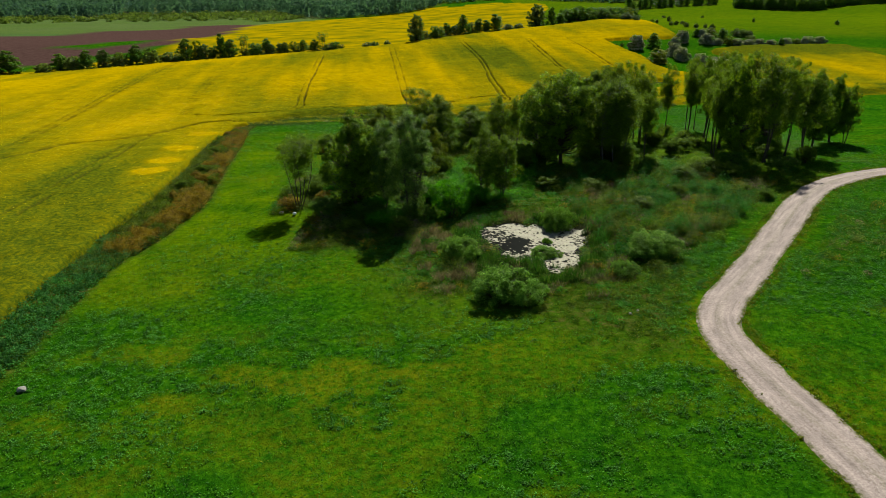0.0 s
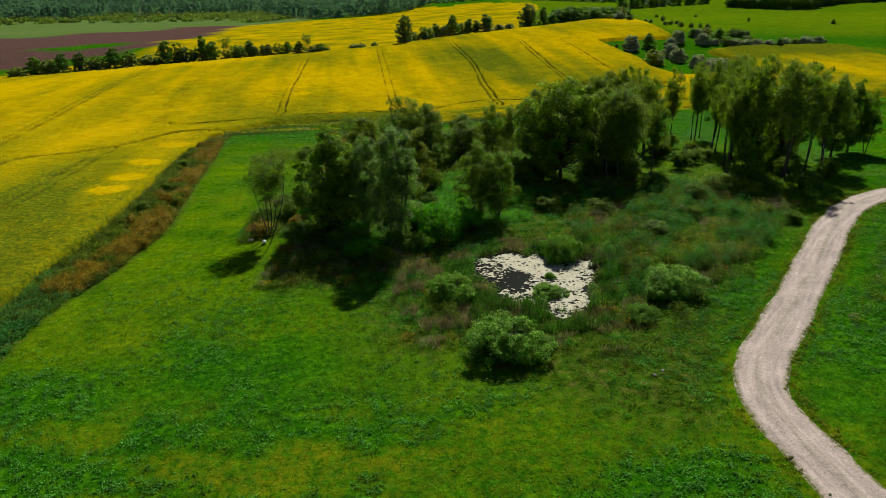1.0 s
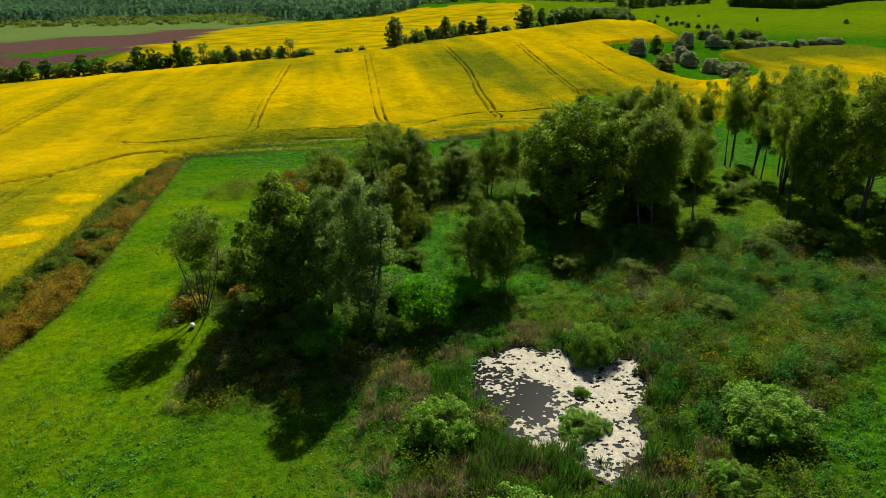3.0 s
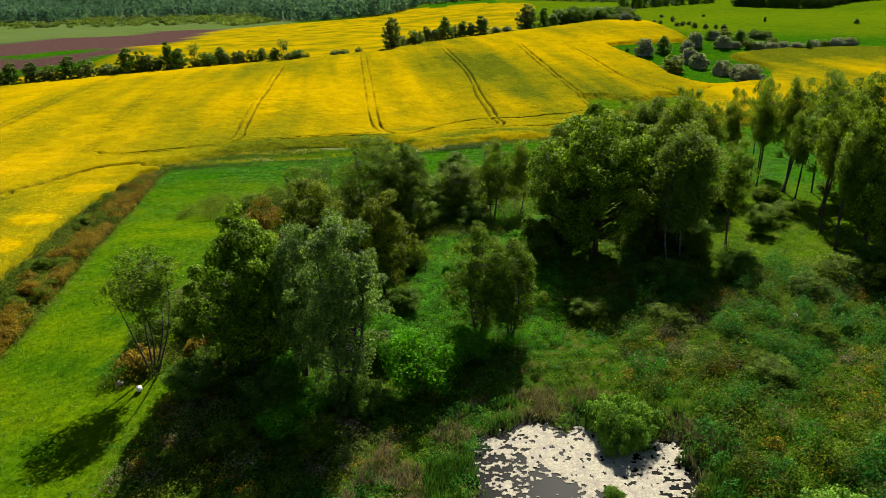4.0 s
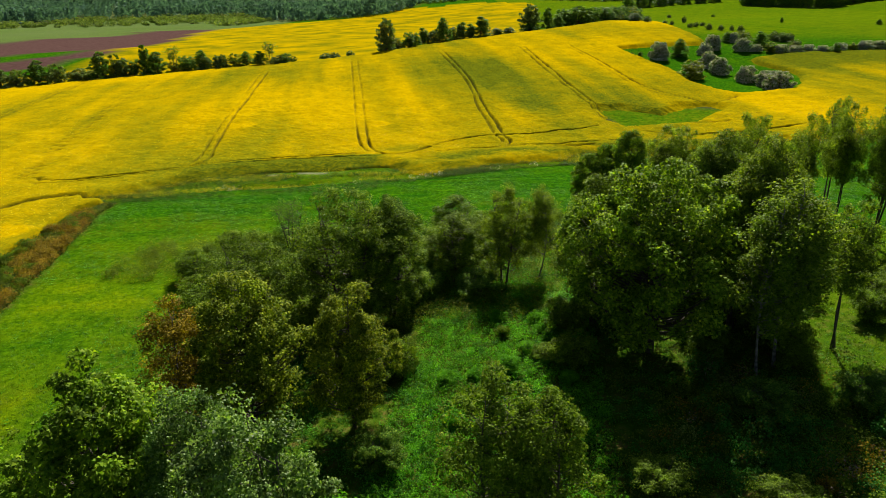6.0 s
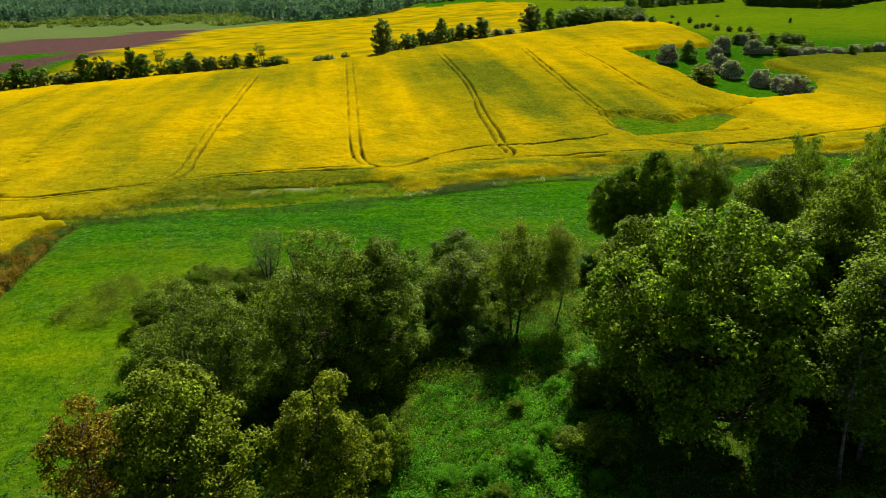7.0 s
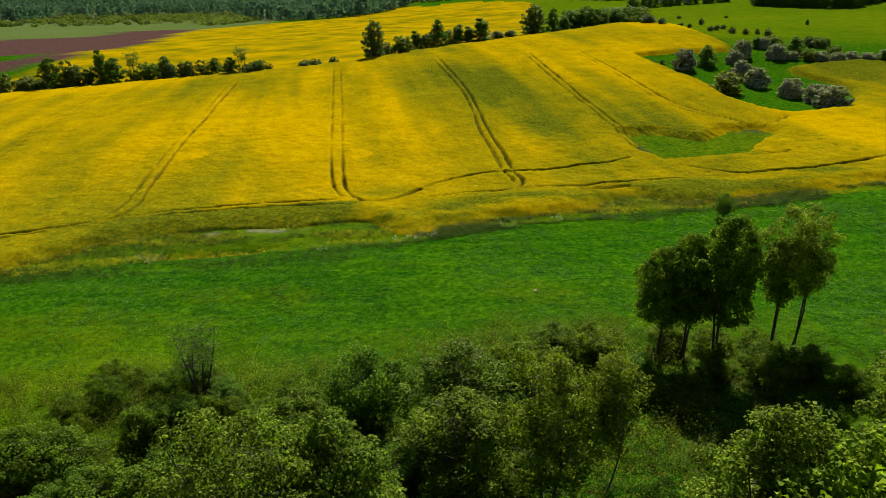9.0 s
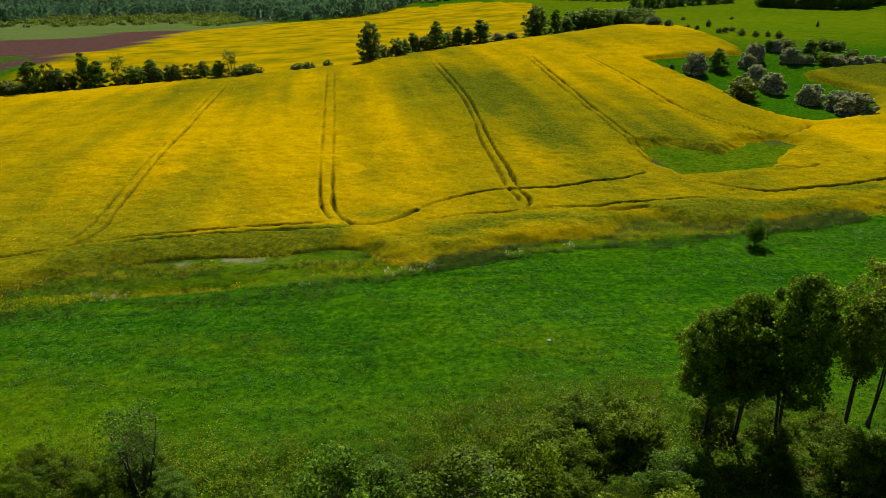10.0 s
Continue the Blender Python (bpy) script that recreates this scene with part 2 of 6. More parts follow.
def crop_bloom(x, y):
    """How richly the crop flowers, from 0 to 1."""
    u = x + 0.17 * (y - 190)  # across the wheel tracks
    b = 0.1 + 1.0 * fnoise(u * 0.7, y * 0.34, 22, 5) + 0.55 * (fnoise(u, y * 0.1, 5.5, 9) - 0.5) + 0.22 * (fnoise(x, y, 3, 19) - 0.5)
    b = b - 0.12 * sm(150, 90, y) * sm(-95, -55, x) - 0.06 * sm(90, 60, y)
    for ux, py, rx, ry, k in ((23, 246, 9, 40, -0.42), (-7, 214, 6, 24, -0.34), (-26, 200, 12, 14, -0.16), (-104, 236, 12, 45, -0.3), (52, 250, 6, 30, -0.2),
                              (22, 207, 10, 9, 0.3), (-4, 226, 5, 30, 0.3), (-22, 224, 9, 30, 0.2), (-85, 290, 25, 20, 0.3), (8, 300, 30, 25, 0.2), (52, 285, 14, 30, 0.2)):
        b = b + k * np.exp(-((u - ux) / rx) ** 2 - ((y - py) / ry) ** 2)
    for cx, cy, rx, ry in ((-43.2, 203.4, 2.6, 2.6), (-14.5, 202, 2.2, 2.2), (-4.5, 166.8, 4.0, 0.9)):
        b = b + 0.55 * np.exp(-(((x - cx) / rx) ** 2 + ((y - cy) / ry) ** 2) ** 2) * (0.4 + fnoise(x, y, 2, 3))
    edge = y - np.interp(x, EDGE_X, EDGE_Y)
    b = b + 0.25 * sm(-60, -110, x) * sm(100, 150, y)
    band = sm(16.5, 14.5, edge + 2 * (fnoise(x, y, 5, 14) - 0.5)) * sm(-46, -38, x) * sm(-8, -14, x) * (y > 150)
    patchy = sm(15, 8, edge + 2 * (fnoise(x, y, 4, 16) - 0.5)) * sm(-14, -7, x) * (y > 150)
    b = b * (1 - 0.92 * band) * (1 - patchy) + patchy * (0.5 * sm(0.3, 0.75, fnoise(x * 0.45, y * 1.3, 5, 13)) * (0.5 + fnoise(x, y, 1.6, 15)) + 0.12)
    b = b - 0.4 * np.exp(-((x + 9) / 6) ** 2 - ((y - 181) / 3.0) ** 2) - 0.25 * sm(98, 106, x) * sm(262, 275, y)
    for cx, cy in ((-47.4, 99.6), (-48.5, 107.6), (-50.2, 118), (-52.2, 135)):
        b = b + 0.9 * np.exp(-(((x - cx) / 2.6) ** 2 + ((y - cy) / 2.2) ** 2) ** 2) * (0.5 + fnoise(x, y, 1.5, 3))
    return np.clip(0.5 + 1.35 * (b - 0.57), 0.0, 1)


# ---- mesh helpers ----
def raw_mesh(name, verts, faces, mats, smooth=False, attrs=None):
    """A mesh from an array of places and an array of faces that all have as many corners."""
    verts, faces = np.asarray(verts, np.float32), np.asarray(faces, np.int32)
    me = bpy.data.meshes.new(name)
    n, k = faces.shape
    me.vertices.add(len(verts))
    me.vertices.foreach_set("co", verts.ravel())
    me.loops.add(n * k)
    me.loops.foreach_set("vertex_index", faces.ravel())
    me.polygons.add(n)
    me.polygons.foreach_set("loop_start", np.arange(0, n * k, k, dtype=np.int32))
    me.polygons.foreach_set("loop_total", np.full(n, k, np.int32))
    me.polygons.foreach_set("use_smooth", np.full(n, smooth, bool))
    me.update(calc_edges=True)
    for m in mats if isinstance(mats, (list, tuple)) else [mats]:
        me.materials.append(m)
    for key, values in (attrs or {}).items():
        me.attributes.new(key, "FLOAT", "POINT").data.foreach_set("value", np.asarray(values, np.float32).ravel())
    return me


def part(name, data, parent, label=""):
    ob = new(name, data)
    ob.parent = parent
    return tagged(ob, label)


def grid_faces(nx, ny):
    i = np.arange(nx * ny).reshape(ny, nx)
    return np.stack([i[:-1, :-1], i[:-1, 1:], i[1:, 1:], i[1:, :-1]], -1).reshape(-1, 4)


def tubes(paths, sides=6):
    """Tapered tubes: each path is a list of (place, radius). Returns places and quads."""
    vs, fs, base = [], [], 0
    ang = np.linspace(0, 2 * np.pi, sides, endpoint=False)
    for path in paths:
        p = np.array([q[0] for q in path], float)
        r = np.array([q[1] for q in path], float)
        t = np.gradient(p, axis=0)
        t /= np.linalg.norm(t, axis=1)[:, None] + 1e-9
        a = np.cross(t, np.where(np.abs(t[:, :1]) < 0.8, [[1.0, 0, 0]], [[0, 1.0, 0]]))
        a /= np.linalg.norm(a, axis=1)[:, None] + 1e-9
        b = np.cross(t, a)
        ring = p[:, None] + r[:, None, None] * (np.cos(ang)[None, :, None] * a[:, None] + np.sin(ang)[None, :, None] * b[:, None])
        vs.append(ring.reshape(-1, 3))
        k = np.arange(sides)
        for s in range(len(path) - 1):
            lo, hi = base + s * sides, base + (s + 1) * sides
            fs.append(np.stack([lo + k, lo + (k + 1) % sides, hi + (k + 1) % sides, hi + k], 1))
        base += len(path) * sides
    return np.concatenate(vs), np.concatenate(fs)


def leaf_quads(centres, normals, size, rng, slim=0.62, bend=0.18):
    """A pointed, slightly folded leaf at each centre. Returns places and quads."""
    n = len(centres)
    normals = normals / (np.linalg.norm(normals, axis=1)[:, None] + 1e-9)
    a = np.cross(normals, rng.normal(size=(n, 3)))
    a /= np.linalg.norm(a, axis=1)[:, None] + 1e-9
    b = np.cross(normals, a)
    s = np.asarray(size) * rng.uniform(0.65, 1.3, n)
    s = s[:, None]
    lift = normals * s * bend
    v = np.stack([centres - a * s * 0.5 - lift, centres + b * s * slim * 0.5 + lift, centres + a * s * 0.5 - lift, centres - b * s * slim * 0.5 + lift], 1)
    return v.reshape(-1, 3), np.arange(4 * n).reshape(-1, 4)


def blades(px, py, pz, height, width, lean, rng, colour_dry=None):
    """Grass blades as slim triangles rooted at the given places."""
    n = len(px)
    a = rng.uniform(0, 2 * np.pi, n)
    t = rng.uniform(0, 2 * np.pi, n)
    h = height * rng.uniform(0.5, 1.25, n)
    w = width * rng.uniform(0.7, 1.3, n)
    l = h * lean * rng.uniform(0.2, 1.2, n)
    root = np.stack([px, py, pz - 0.03], 1)
    side = np.stack([np.cos(a) * w * 0.5, np.sin(a) * w * 0.5, 0 * a], 1)
    tip = root + np.stack([np.cos(t) * l, np.sin(t) * l, h], 1)
    return np.stack([root - side, root + side, tip], 1).reshape(-1, 3), np.arange(3 * n).reshape(-1, 3)


# ---- materials ----
def material(name):
    m = bpy.data.materials.new(name)
    m.use_nodes = True
    nt = m.node_tree
    return m, nt, nt.nodes["Principled BSDF"], nt.links.new


def node(nt, kind, **values):
    n = nt.nodes.new(kind)
    for key, v in values.items():
        n.inputs[key.replace("_", " ")].default_value = v
    return n


def noise_of(nt, scale, detail=4.0, rough=0.6, vector=None):
    n = node(nt, "ShaderNodeTexNoise", Scale=scale, Detail=detail, Roughness=rough)
    if vector is None:
        vector = nt.nodes.new("ShaderNodeTexCoord").outputs["Object"]
    nt.links.new(vector, n.inputs["Vector"])
    return n.outputs["Fac"]


def ramp_of(nt, fac, *stops):
    r = nt.nodes.new("ShaderNodeValToRGB")
    e = r.color_ramp.elements
    while len(e) < len(stops):
        e.new(0.5)
    for s, (p, c) in zip(e, stops):
        s.position = p
        s.color = (*c, 1) if len(c) == 3 else c
    nt.links.new(fac, r.inputs[0])
    return r.outputs[0]


def grey(v):
    return (v, v, v)


def mix_of(nt, fac, a, b, mode="MIX"):
    m = nt.nodes.new("ShaderNodeMix")
    m.data_type = "RGBA"
    m.blend_type = mode
    for sock, v in ((m.inputs[0], fac), (m.inputs[6], a), (m.inputs[7], b)):
        if isinstance(v, (int, float)):
            sock.default_value = v
        elif isinstance(v, tuple):
            sock.default_value = (*v, 1)
        else:
            nt.links.new(v, sock)
    return m.outputs[2]


def math_of(nt, op, a, b=0.0):
    m = nt.nodes.new("ShaderNodeMath")
    m.operation = op
    m.use_clamp = True
    for sock, v in zip(m.inputs, (a, b)):
        if isinstance(v, (int, float)):
            sock.default_value = v
        else:
            nt.links.new(v, sock)
    return m.outputs[0]


def attr_of(nt, name):
    a = nt.nodes.new("ShaderNodeAttribute")
    a.attribute_name = name
    return a.outputs["Fac"]


def bump_of(nt, height, strength, distance, bsdf):
    b = node(nt, "ShaderNodeBump", Strength=strength, Distance=distance)
    nt.links.new(height, b.inputs["Height"])
    nt.links.new(b.outputs[0], bsdf.inputs["Normal"])


def foliage(name, dark, mid, light, through=0.35, rough=0.6, tint=0.14, gloss=0.05):
    """Leaves: each one has its own shade, each plant its own tint, and light comes through."""
    m, nt, bsdf, link = material(name)
    geo = nt.nodes.new("ShaderNodeNewGeometry")
    info = nt.nodes.new("ShaderNodeObjectInfo")
    dark, light = (tuple(m_ + k * (e - m_) for m_, e in zip(mid, end)) for end, k in ((dark, 0.9), (light, 1.0)))
    col = ramp_of(nt, geo.outputs["Random Per Island"], (0.0, dark), (0.55, mid), (1.0, light))
    patch = ramp_of(nt, noise_of(nt, 0.9, 3), (0.34, grey(0.48)), (0.66, grey(1.4)))
    col = mix_of(nt, 1.0, col, patch, "MULTIPLY")
    own = ramp_of(nt, info.outputs["Random"], (0.0, (1 - tint, 1 - tint * 0.6, 1.0)), (0.5, (1, 1, 1.1)), (1.0, (1 + tint, 1 + tint * 0.5, 1.0)))
    col = mix_of(nt, 1.0, col, own, "MULTIPLY")
    link(col, bsdf.inputs["Base Color"])
    bsdf.inputs["Roughness"].default_value = rough
    bsdf.inputs["Specular IOR Level"].default_value = gloss
    tr = nt.nodes.new("ShaderNodeBsdfTranslucent")
    link(mix_of(nt, 1.0, col, (1.25, 1.3, 0.55), "MULTIPLY"), tr.inputs[0])
    mx = nt.nodes.new("ShaderNodeMixShader")
    mx.inputs[0].default_value = through
    link(bsdf.outputs[0], mx.inputs[1])
    link(tr.outputs[0], mx.inputs[2])
    link(mx.outputs[0], nt.nodes["Material Output"].inputs[0])
    return m


def bark(name, a, b, scale=6.0):
    m, nt, bsdf, link = material(name)
    f = noise_of(nt, scale, 6)
    link(ramp_of(nt, f, (0.35, a), (0.65, b)), bsdf.inputs["Base Color"])
    bsdf.inputs["Roughness"].default_value = 0.9
    bump_of(nt, f, 0.6, 0.03, bsdf)
    return m


M_BARK = bark("dark_bark", (0.021, 0.0154, 0.0098), (0.07, 0.056, 0.0385))
M_BIRCH = bark("birch_bark", (0.04, 0.036, 0.03), (0.17, 0.155, 0.135), 3.0)
M_MAPLE = foliage("maple_leaves", (0.05, 0.102, 0.005), (0.13, 0.222, 0.009), (0.265, 0.365, 0.018), 0.50)
M_ASPEN = foliage("aspen_leaves", (0.05, 0.102, 0.014), (0.1, 0.185, 0.024), (0.215, 0.315, 0.07), 0.50, 0.5, 0.2, 0.2)
M_BIRCHLEAF = foliage("birch_leaves", (0.055, 0.099, 0.006), (0.118, 0.19, 0.010), (0.215, 0.292, 0.022), 0.44)
M_GROVE = foliage("grove_leaves", (0.045, 0.085, 0.005), (0.097, 0.16, 0.009), (0.18, 0.25, 0.02), 0.42)
M_OLIVE = foliage("young_leaves", (0.045, 0.084, 0.0045), (0.09, 0.155, 0.0075), (0.155, 0.24, 0.016), 0.46)
M_GOLDLEAF = foliage("olive_tree_leaves", (0.05, 0.084, 0.003), (0.118, 0.17, 0.006), (0.25, 0.295, 0.014), 0.38)
M_FRESH = foliage("fresh_leaves", (0.03163, 0.1392, 0.00276), (0.0759, 0.253, 0.00552), (0.1392, 0.3669, 0.0138), 0.5)
M_WILLOW = foliage("willow_leaves", (0.055, 0.125, 0.01), (0.115, 0.245, 0.018), (0.23, 0.38, 0.045), 0.30)
M_RUST = foliage("rusty_leaves", (0.08241, 0.06041, 0.003588), (0.1867, 0.1321, 0.007176), (0.3078, 0.2266, 0.01346), 0.35)
M_HEDGE = foliage("hedge_leaves", (0.03756, 0.09564, 0.008498), (0.07811, 0.1673, 0.01487), (0.1653, 0.263, 0.02338), 0.45)
M_PALEHEDGE = foliage("pale_leaves", (0.066, 0.1092, 0.021), (0.121, 0.1725, 0.0315), (0.198, 0.2415, 0.0525), 0.35)
M_GREYLEAF = foliage("grey_green_leaves", (0.045, 0.09, 0.018), (0.09, 0.15, 0.03), (0.16, 0.22, 0.05), 0.35)
M_STRAY = foliage("pale_rape_flowers", (0.22, 0.20, 0.004), (0.34, 0.30, 0.006), (0.46, 0.40, 0.012), 0.3, 0.7, 0.0)
M_BLOSSOM = foliage("blossom", (0.3, 0.29, 0.23), (0.47, 0.45, 0.37), (0.64, 0.61, 0.52), 0.2, 0.7, 0.05)
# bluish pale leaf colour carries the distance haze over the far woods
M_HAZED_FOREST = foliage("hazed_forest_needles", (0.066, 0.138, 0.1), (0.08, 0.162, 0.115), (0.1, 0.19, 0.125), 0.3, 0.7, 0.1)
M_REED = foliage("reed_blades", (0.014, 0.0475, 0.008), (0.03, 0.08075, 0.0128), (0.06, 0.1187, 0.0192), 0.38)
M_DEAD = foliage("dead_sedge", (0.066, 0.0495, 0.033), (0.132, 0.1045, 0.0715), (0.264, 0.2145, 0.1595), 0.25, 0.8)
M_HERB = foliage("herb_leaves", (0.01351, 0.07915, 0.006631), (0.03041, 0.1425, 0.01327), (0.06334, 0.211, 0.0221), 0.42)
M_BLUEHERB = foliage("bluish_herb_leaves", (0.0176, 0.0825, 0.01125), (0.0368, 0.1425, 0.0225), (0.0752, 0.2175, 0.0405), 0.35)
M_WEED = foliage("weed_leaves", (0.032, 0.064, 0.004), (0.078, 0.118, 0.006), (0.155, 0.178, 0.012), 0.4)
M_VERGE = foliage("verge_leaves", (0.022, 0.056, 0.005), (0.05, 0.096, 0.007), (0.1, 0.145, 0.012), 0.35)
M_FRESHHERB = foliage("meadow_herb_leaves", (0.03, 0.105, 0.004), (0.055, 0.165, 0.008), (0.1, 0.235, 0.014), 0.4)
M_CLOVER = foliage("clover_leaves", (0.03, 0.115, 0.01), (0.048, 0.165, 0.015), (0.085, 0.23, 0.026), 0.25)
M_GRASS = foliage("grass_blades", (0.014, 0.075, 0.003), (0.03, 0.135, 0.006), (0.06, 0.19, 0.012), 0.35)
M_LIME = foliage("lime_grass", (0.03, 0.088, 0.0019), (0.055, 0.128, 0.0037), (0.09, 0.17, 0.0075), 0.4)
M_DRYGRASS = foliage("dry_grass", (0.06, 0.088, 0.0024), (0.105, 0.125, 0.004), (0.17, 0.172, 0.009), 0.35)
M_PETAL = foliage("rape_flowers", (0.255, 0.2128, 0.001), (0.3672, 0.2968, 0.001), (0.4692, 0.3808, 0.002), 0.25, 0.7, 0.0)


def make_ground_material():
    m, nt, bsdf, link = material("meadow_and_soil")
    fine, mid, wide = noise_of(nt, 5.5, 7, 0.75), noise_of(nt, 0.45, 5), noise_of(nt, 0.06, 4)
    leafy = noise_of(nt, 1.7, 8, 0.8)
    col = ramp_of(nt, leafy, (0.36, (0.005, 0.03, 0.001)), (0.5, (0.017, 0.074, 0.0016)), (0.64, (0.046, 0.13, 0.003)))
    swept = nt.nodes.new("ShaderNodeMapping")
    swept.inputs["Scale"].default_value = (0.12, 1.0, 1.0)
    swept.inputs["Rotation"].default_value = (0, 0, -0.16)
    link(nt.nodes.new("ShaderNodeTexCoord").outputs["Object"], swept.inputs["Vector"])
    rows = ramp_of(nt, noise_of(nt, 0.55, 5, 0.6, swept.outputs[0]), (0.3, (0.62, 0.75, 0.8)), (0.5, (1, 1, 1)), (0.68, (1.4, 1.2, 1.5)))
    col = mix_of(nt, attr_of(nt, "mown"), col, mix_of(nt, 1.0, col, rows, "MULTIPLY"))
    col = mix_of(nt, 1.0, col, ramp_of(nt, mid, (0.3, (0.55, 0.72, 1.3)), (0.7, (1.12, 1.04, 0.9))), "MULTIPLY")
    col = mix_of(nt, 1.0, col, ramp_of(nt, wide, (0.3, (0.8, 0.9, 1.0)), (0.7, (1.3, 1.1, 1.0))), "MULTIPLY")
    bright = ramp_of(nt, leafy, (0.36, (0.024, 0.06, 0.001)), (0.64, (0.082, 0.138, 0.002)))
    swath = noise_of(nt, 0.2, 5, 0.6)
    bright = mix_of(nt, 1.0, bright, ramp_of(nt, swath, (0.32, (0.45, 0.66, 1.0)), (0.5, (1.0, 1.0, 1.0)), (0.68, (1.45, 1.15, 1.0))), "MULTIPLY")
    col = mix_of(nt, attr_of(nt, "lime"), col, bright)
    dry = math_of(nt, "MULTIPLY", attr_of(nt, "dry"), ramp_of(nt, noise_of(nt, 1.5, 6, 0.7), (0.40, grey(0.1)), (0.58, grey(1))))
    col = mix_of(nt, dry, col, ramp_of(nt, mid, (0.3, (0.06, 0.082, 0.0024)), (0.7, (0.125, 0.122, 0.004))))
    # ground among rank weeds, darkened in colour so the gaps read as shade
    wild = ramp_of(nt, noise_of(nt, 1.1, 6), (0.32, (0.010, 0.027, 0.0024)), (0.52, (0.034, 0.068, 0.004)), (0.68, (0.088, 0.072, 0.02)))
    col = mix_of(nt, math_of(nt, "MULTIPLY", attr_of(nt, "wild"), 1.6), col, wild)
    mud = ramp_of(nt, fine, (0.3, (0.0176, 0.0144, 0.0096)), (0.7, (0.056, 0.044, 0.032)))
    col = mix_of(nt, attr_of(nt, "mud"), col, mud)
    col = mix_of(nt, attr_of(nt, "pale"), col, ramp_of(nt, fine, (0.3, (0.1, 0.085, 0.06)), (0.7, (0.26, 0.23, 0.18))))
    soil = ramp_of(nt, mid, (0.3, (0.04, 0.0216, 0.0192)), (0.7, (0.068, 0.0384, 0.0344)))
    col = mix_of(nt, attr_of(nt, "soil"), col, soil)
    rape = ramp_of(nt, wide, (0.35, (0.104, 0.1, 0.0024)), (0.62, (0.264, 0.18, 0.0016)))
    col = mix_of(nt, attr_of(nt, "rape"), col, rape)
    link(col, bsdf.inputs["Base Color"])
    bsdf.inputs["Roughness"].default_value = 0.95
    bsdf.inputs["Specular IOR Level"].default_value = 0.0
    bump_of(nt, fine, 0.9, 0.12, bsdf)
    return m


def make_crop_material():
    m, nt, bsdf, link = material("rape_in_flower")
    fine, mid = noise_of(nt, 1.9, 8, 0.8), noise_of(nt, 0.25, 4)
    bloom = attr_of(nt, "bloom")
    f = math_of(nt, "ADD", math_of(nt, "MULTIPLY", bloom, 0.68), math_of(nt, "MULTIPLY", ramp_of(nt, fine, (0.37, grey(0)), (0.63, grey(1))), 0.4))
    col = ramp_of(nt, f, (0.10, (0.036, 0.056, 0.004)), (0.36, (0.108, 0.105, 0.003)), (0.62, (0.182, 0.14, 0.002)), (0.96, (0.315, 0.208, 0.0015)))
    col = mix_of(nt, 1.0, col, ramp_of(nt, mid, (0.3, grey(0.85)), (0.7, grey(1.12))), "MULTIPLY")
    # pressed ruts: trampled soil plus the shade between stalks, painted into the colour
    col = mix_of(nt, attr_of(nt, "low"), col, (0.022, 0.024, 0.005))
    link(col, bsdf.inputs["Base Color"])
    bsdf.inputs["Roughness"].default_value = 0.9
    bsdf.inputs["Specular IOR Level"].default_value = 0.0
    bump_of(nt, fine, 0.4, 0.15, bsdf)
    return m


def make_gravel():
    m, nt, bsdf, link = material("pale_gravel")
    fine, mid = noise_of(nt, 7, 8, 0.75), noise_of(nt, 0.7, 4)
    lane = nt.nodes.new("ShaderNodeCombineXYZ")
    link(attr_of(nt, "along"), lane.inputs[0])
    link(attr_of(nt, "across"), lane.inputs[1])
    streak = noise_of(nt, 1.0, 4, 0.6, lane.outputs[0])
    col = ramp_of(nt, fine, (0.3, (0.15, 0.112, 0.104)), (0.5, (0.268, 0.212, 0.2)), (0.75, (0.375, 0.312, 0.3)))
    col = mix_of(nt, 1.0, col, ramp_of(nt, mid, (0.3, grey(0.85)), (0.7, grey(1.1))), "MULTIPLY")
    col = mix_of(nt, 1.0, col, ramp_of(nt, streak, (0.3, grey(0.66)), (0.5, grey(0.95)), (0.7, grey(1.15))), "MULTIPLY")
    v = math_of(nt, "MULTIPLY", attr_of(nt, "verge"), ramp_of(nt, noise_of(nt, 2.6, 7, 0.7), (0.40, grey(0)), (0.54, grey(1))))
    col = mix_of(nt, v, col, ramp_of(nt, fine, (0.35, (0.024, 0.04, 0.0032)), (0.65, (0.096, 0.096, 0.016))))
    link(col, bsdf.inputs["Base Color"])
    bsdf.inputs["Roughness"].default_value = 0.95
    bsdf.inputs["Specular IOR Level"].default_value = 0.1
    bump_of(nt, fine, 0.8, 0.07, bsdf)
    return m


def make_water():
    m, nt, bsdf, link = material("pond_water")
    bsdf.inputs["Base Color"].default_value = (0.004, 0.0045, 0.004, 1)
    bsdf.inputs["Specular IOR Level"].default_value = 0.006
    bsdf.inputs["Roughness"].default_value = 0.3
    bsdf.inputs["IOR"].default_value = 1.33
    return m


def make_mat():
    m, nt, bsdf, link = material("floating_algae")
    fine, mid = noise_of(nt, 9, 7, 0.75), noise_of(nt, 1.3, 4)
    col = ramp_of(nt, fine, (0.30, (0.10, 0.085, 0.055)), (0.47, (0.25, 0.23, 0.17)), (0.74, (0.43, 0.41, 0.34)))
    col = mix_of(nt, ramp_of(nt, mid, (0.45, grey(0)), (0.7, grey(0.7))), col, (0.17, 0.145, 0.135))
    link(col, bsdf.inputs["Base Color"])
    bsdf.inputs["Roughness"].default_value = 0.85
    bsdf.inputs["Specular IOR Level"].default_value = 0.1
    bump_of(nt, fine, 0.8, 0.04, bsdf)
    return m


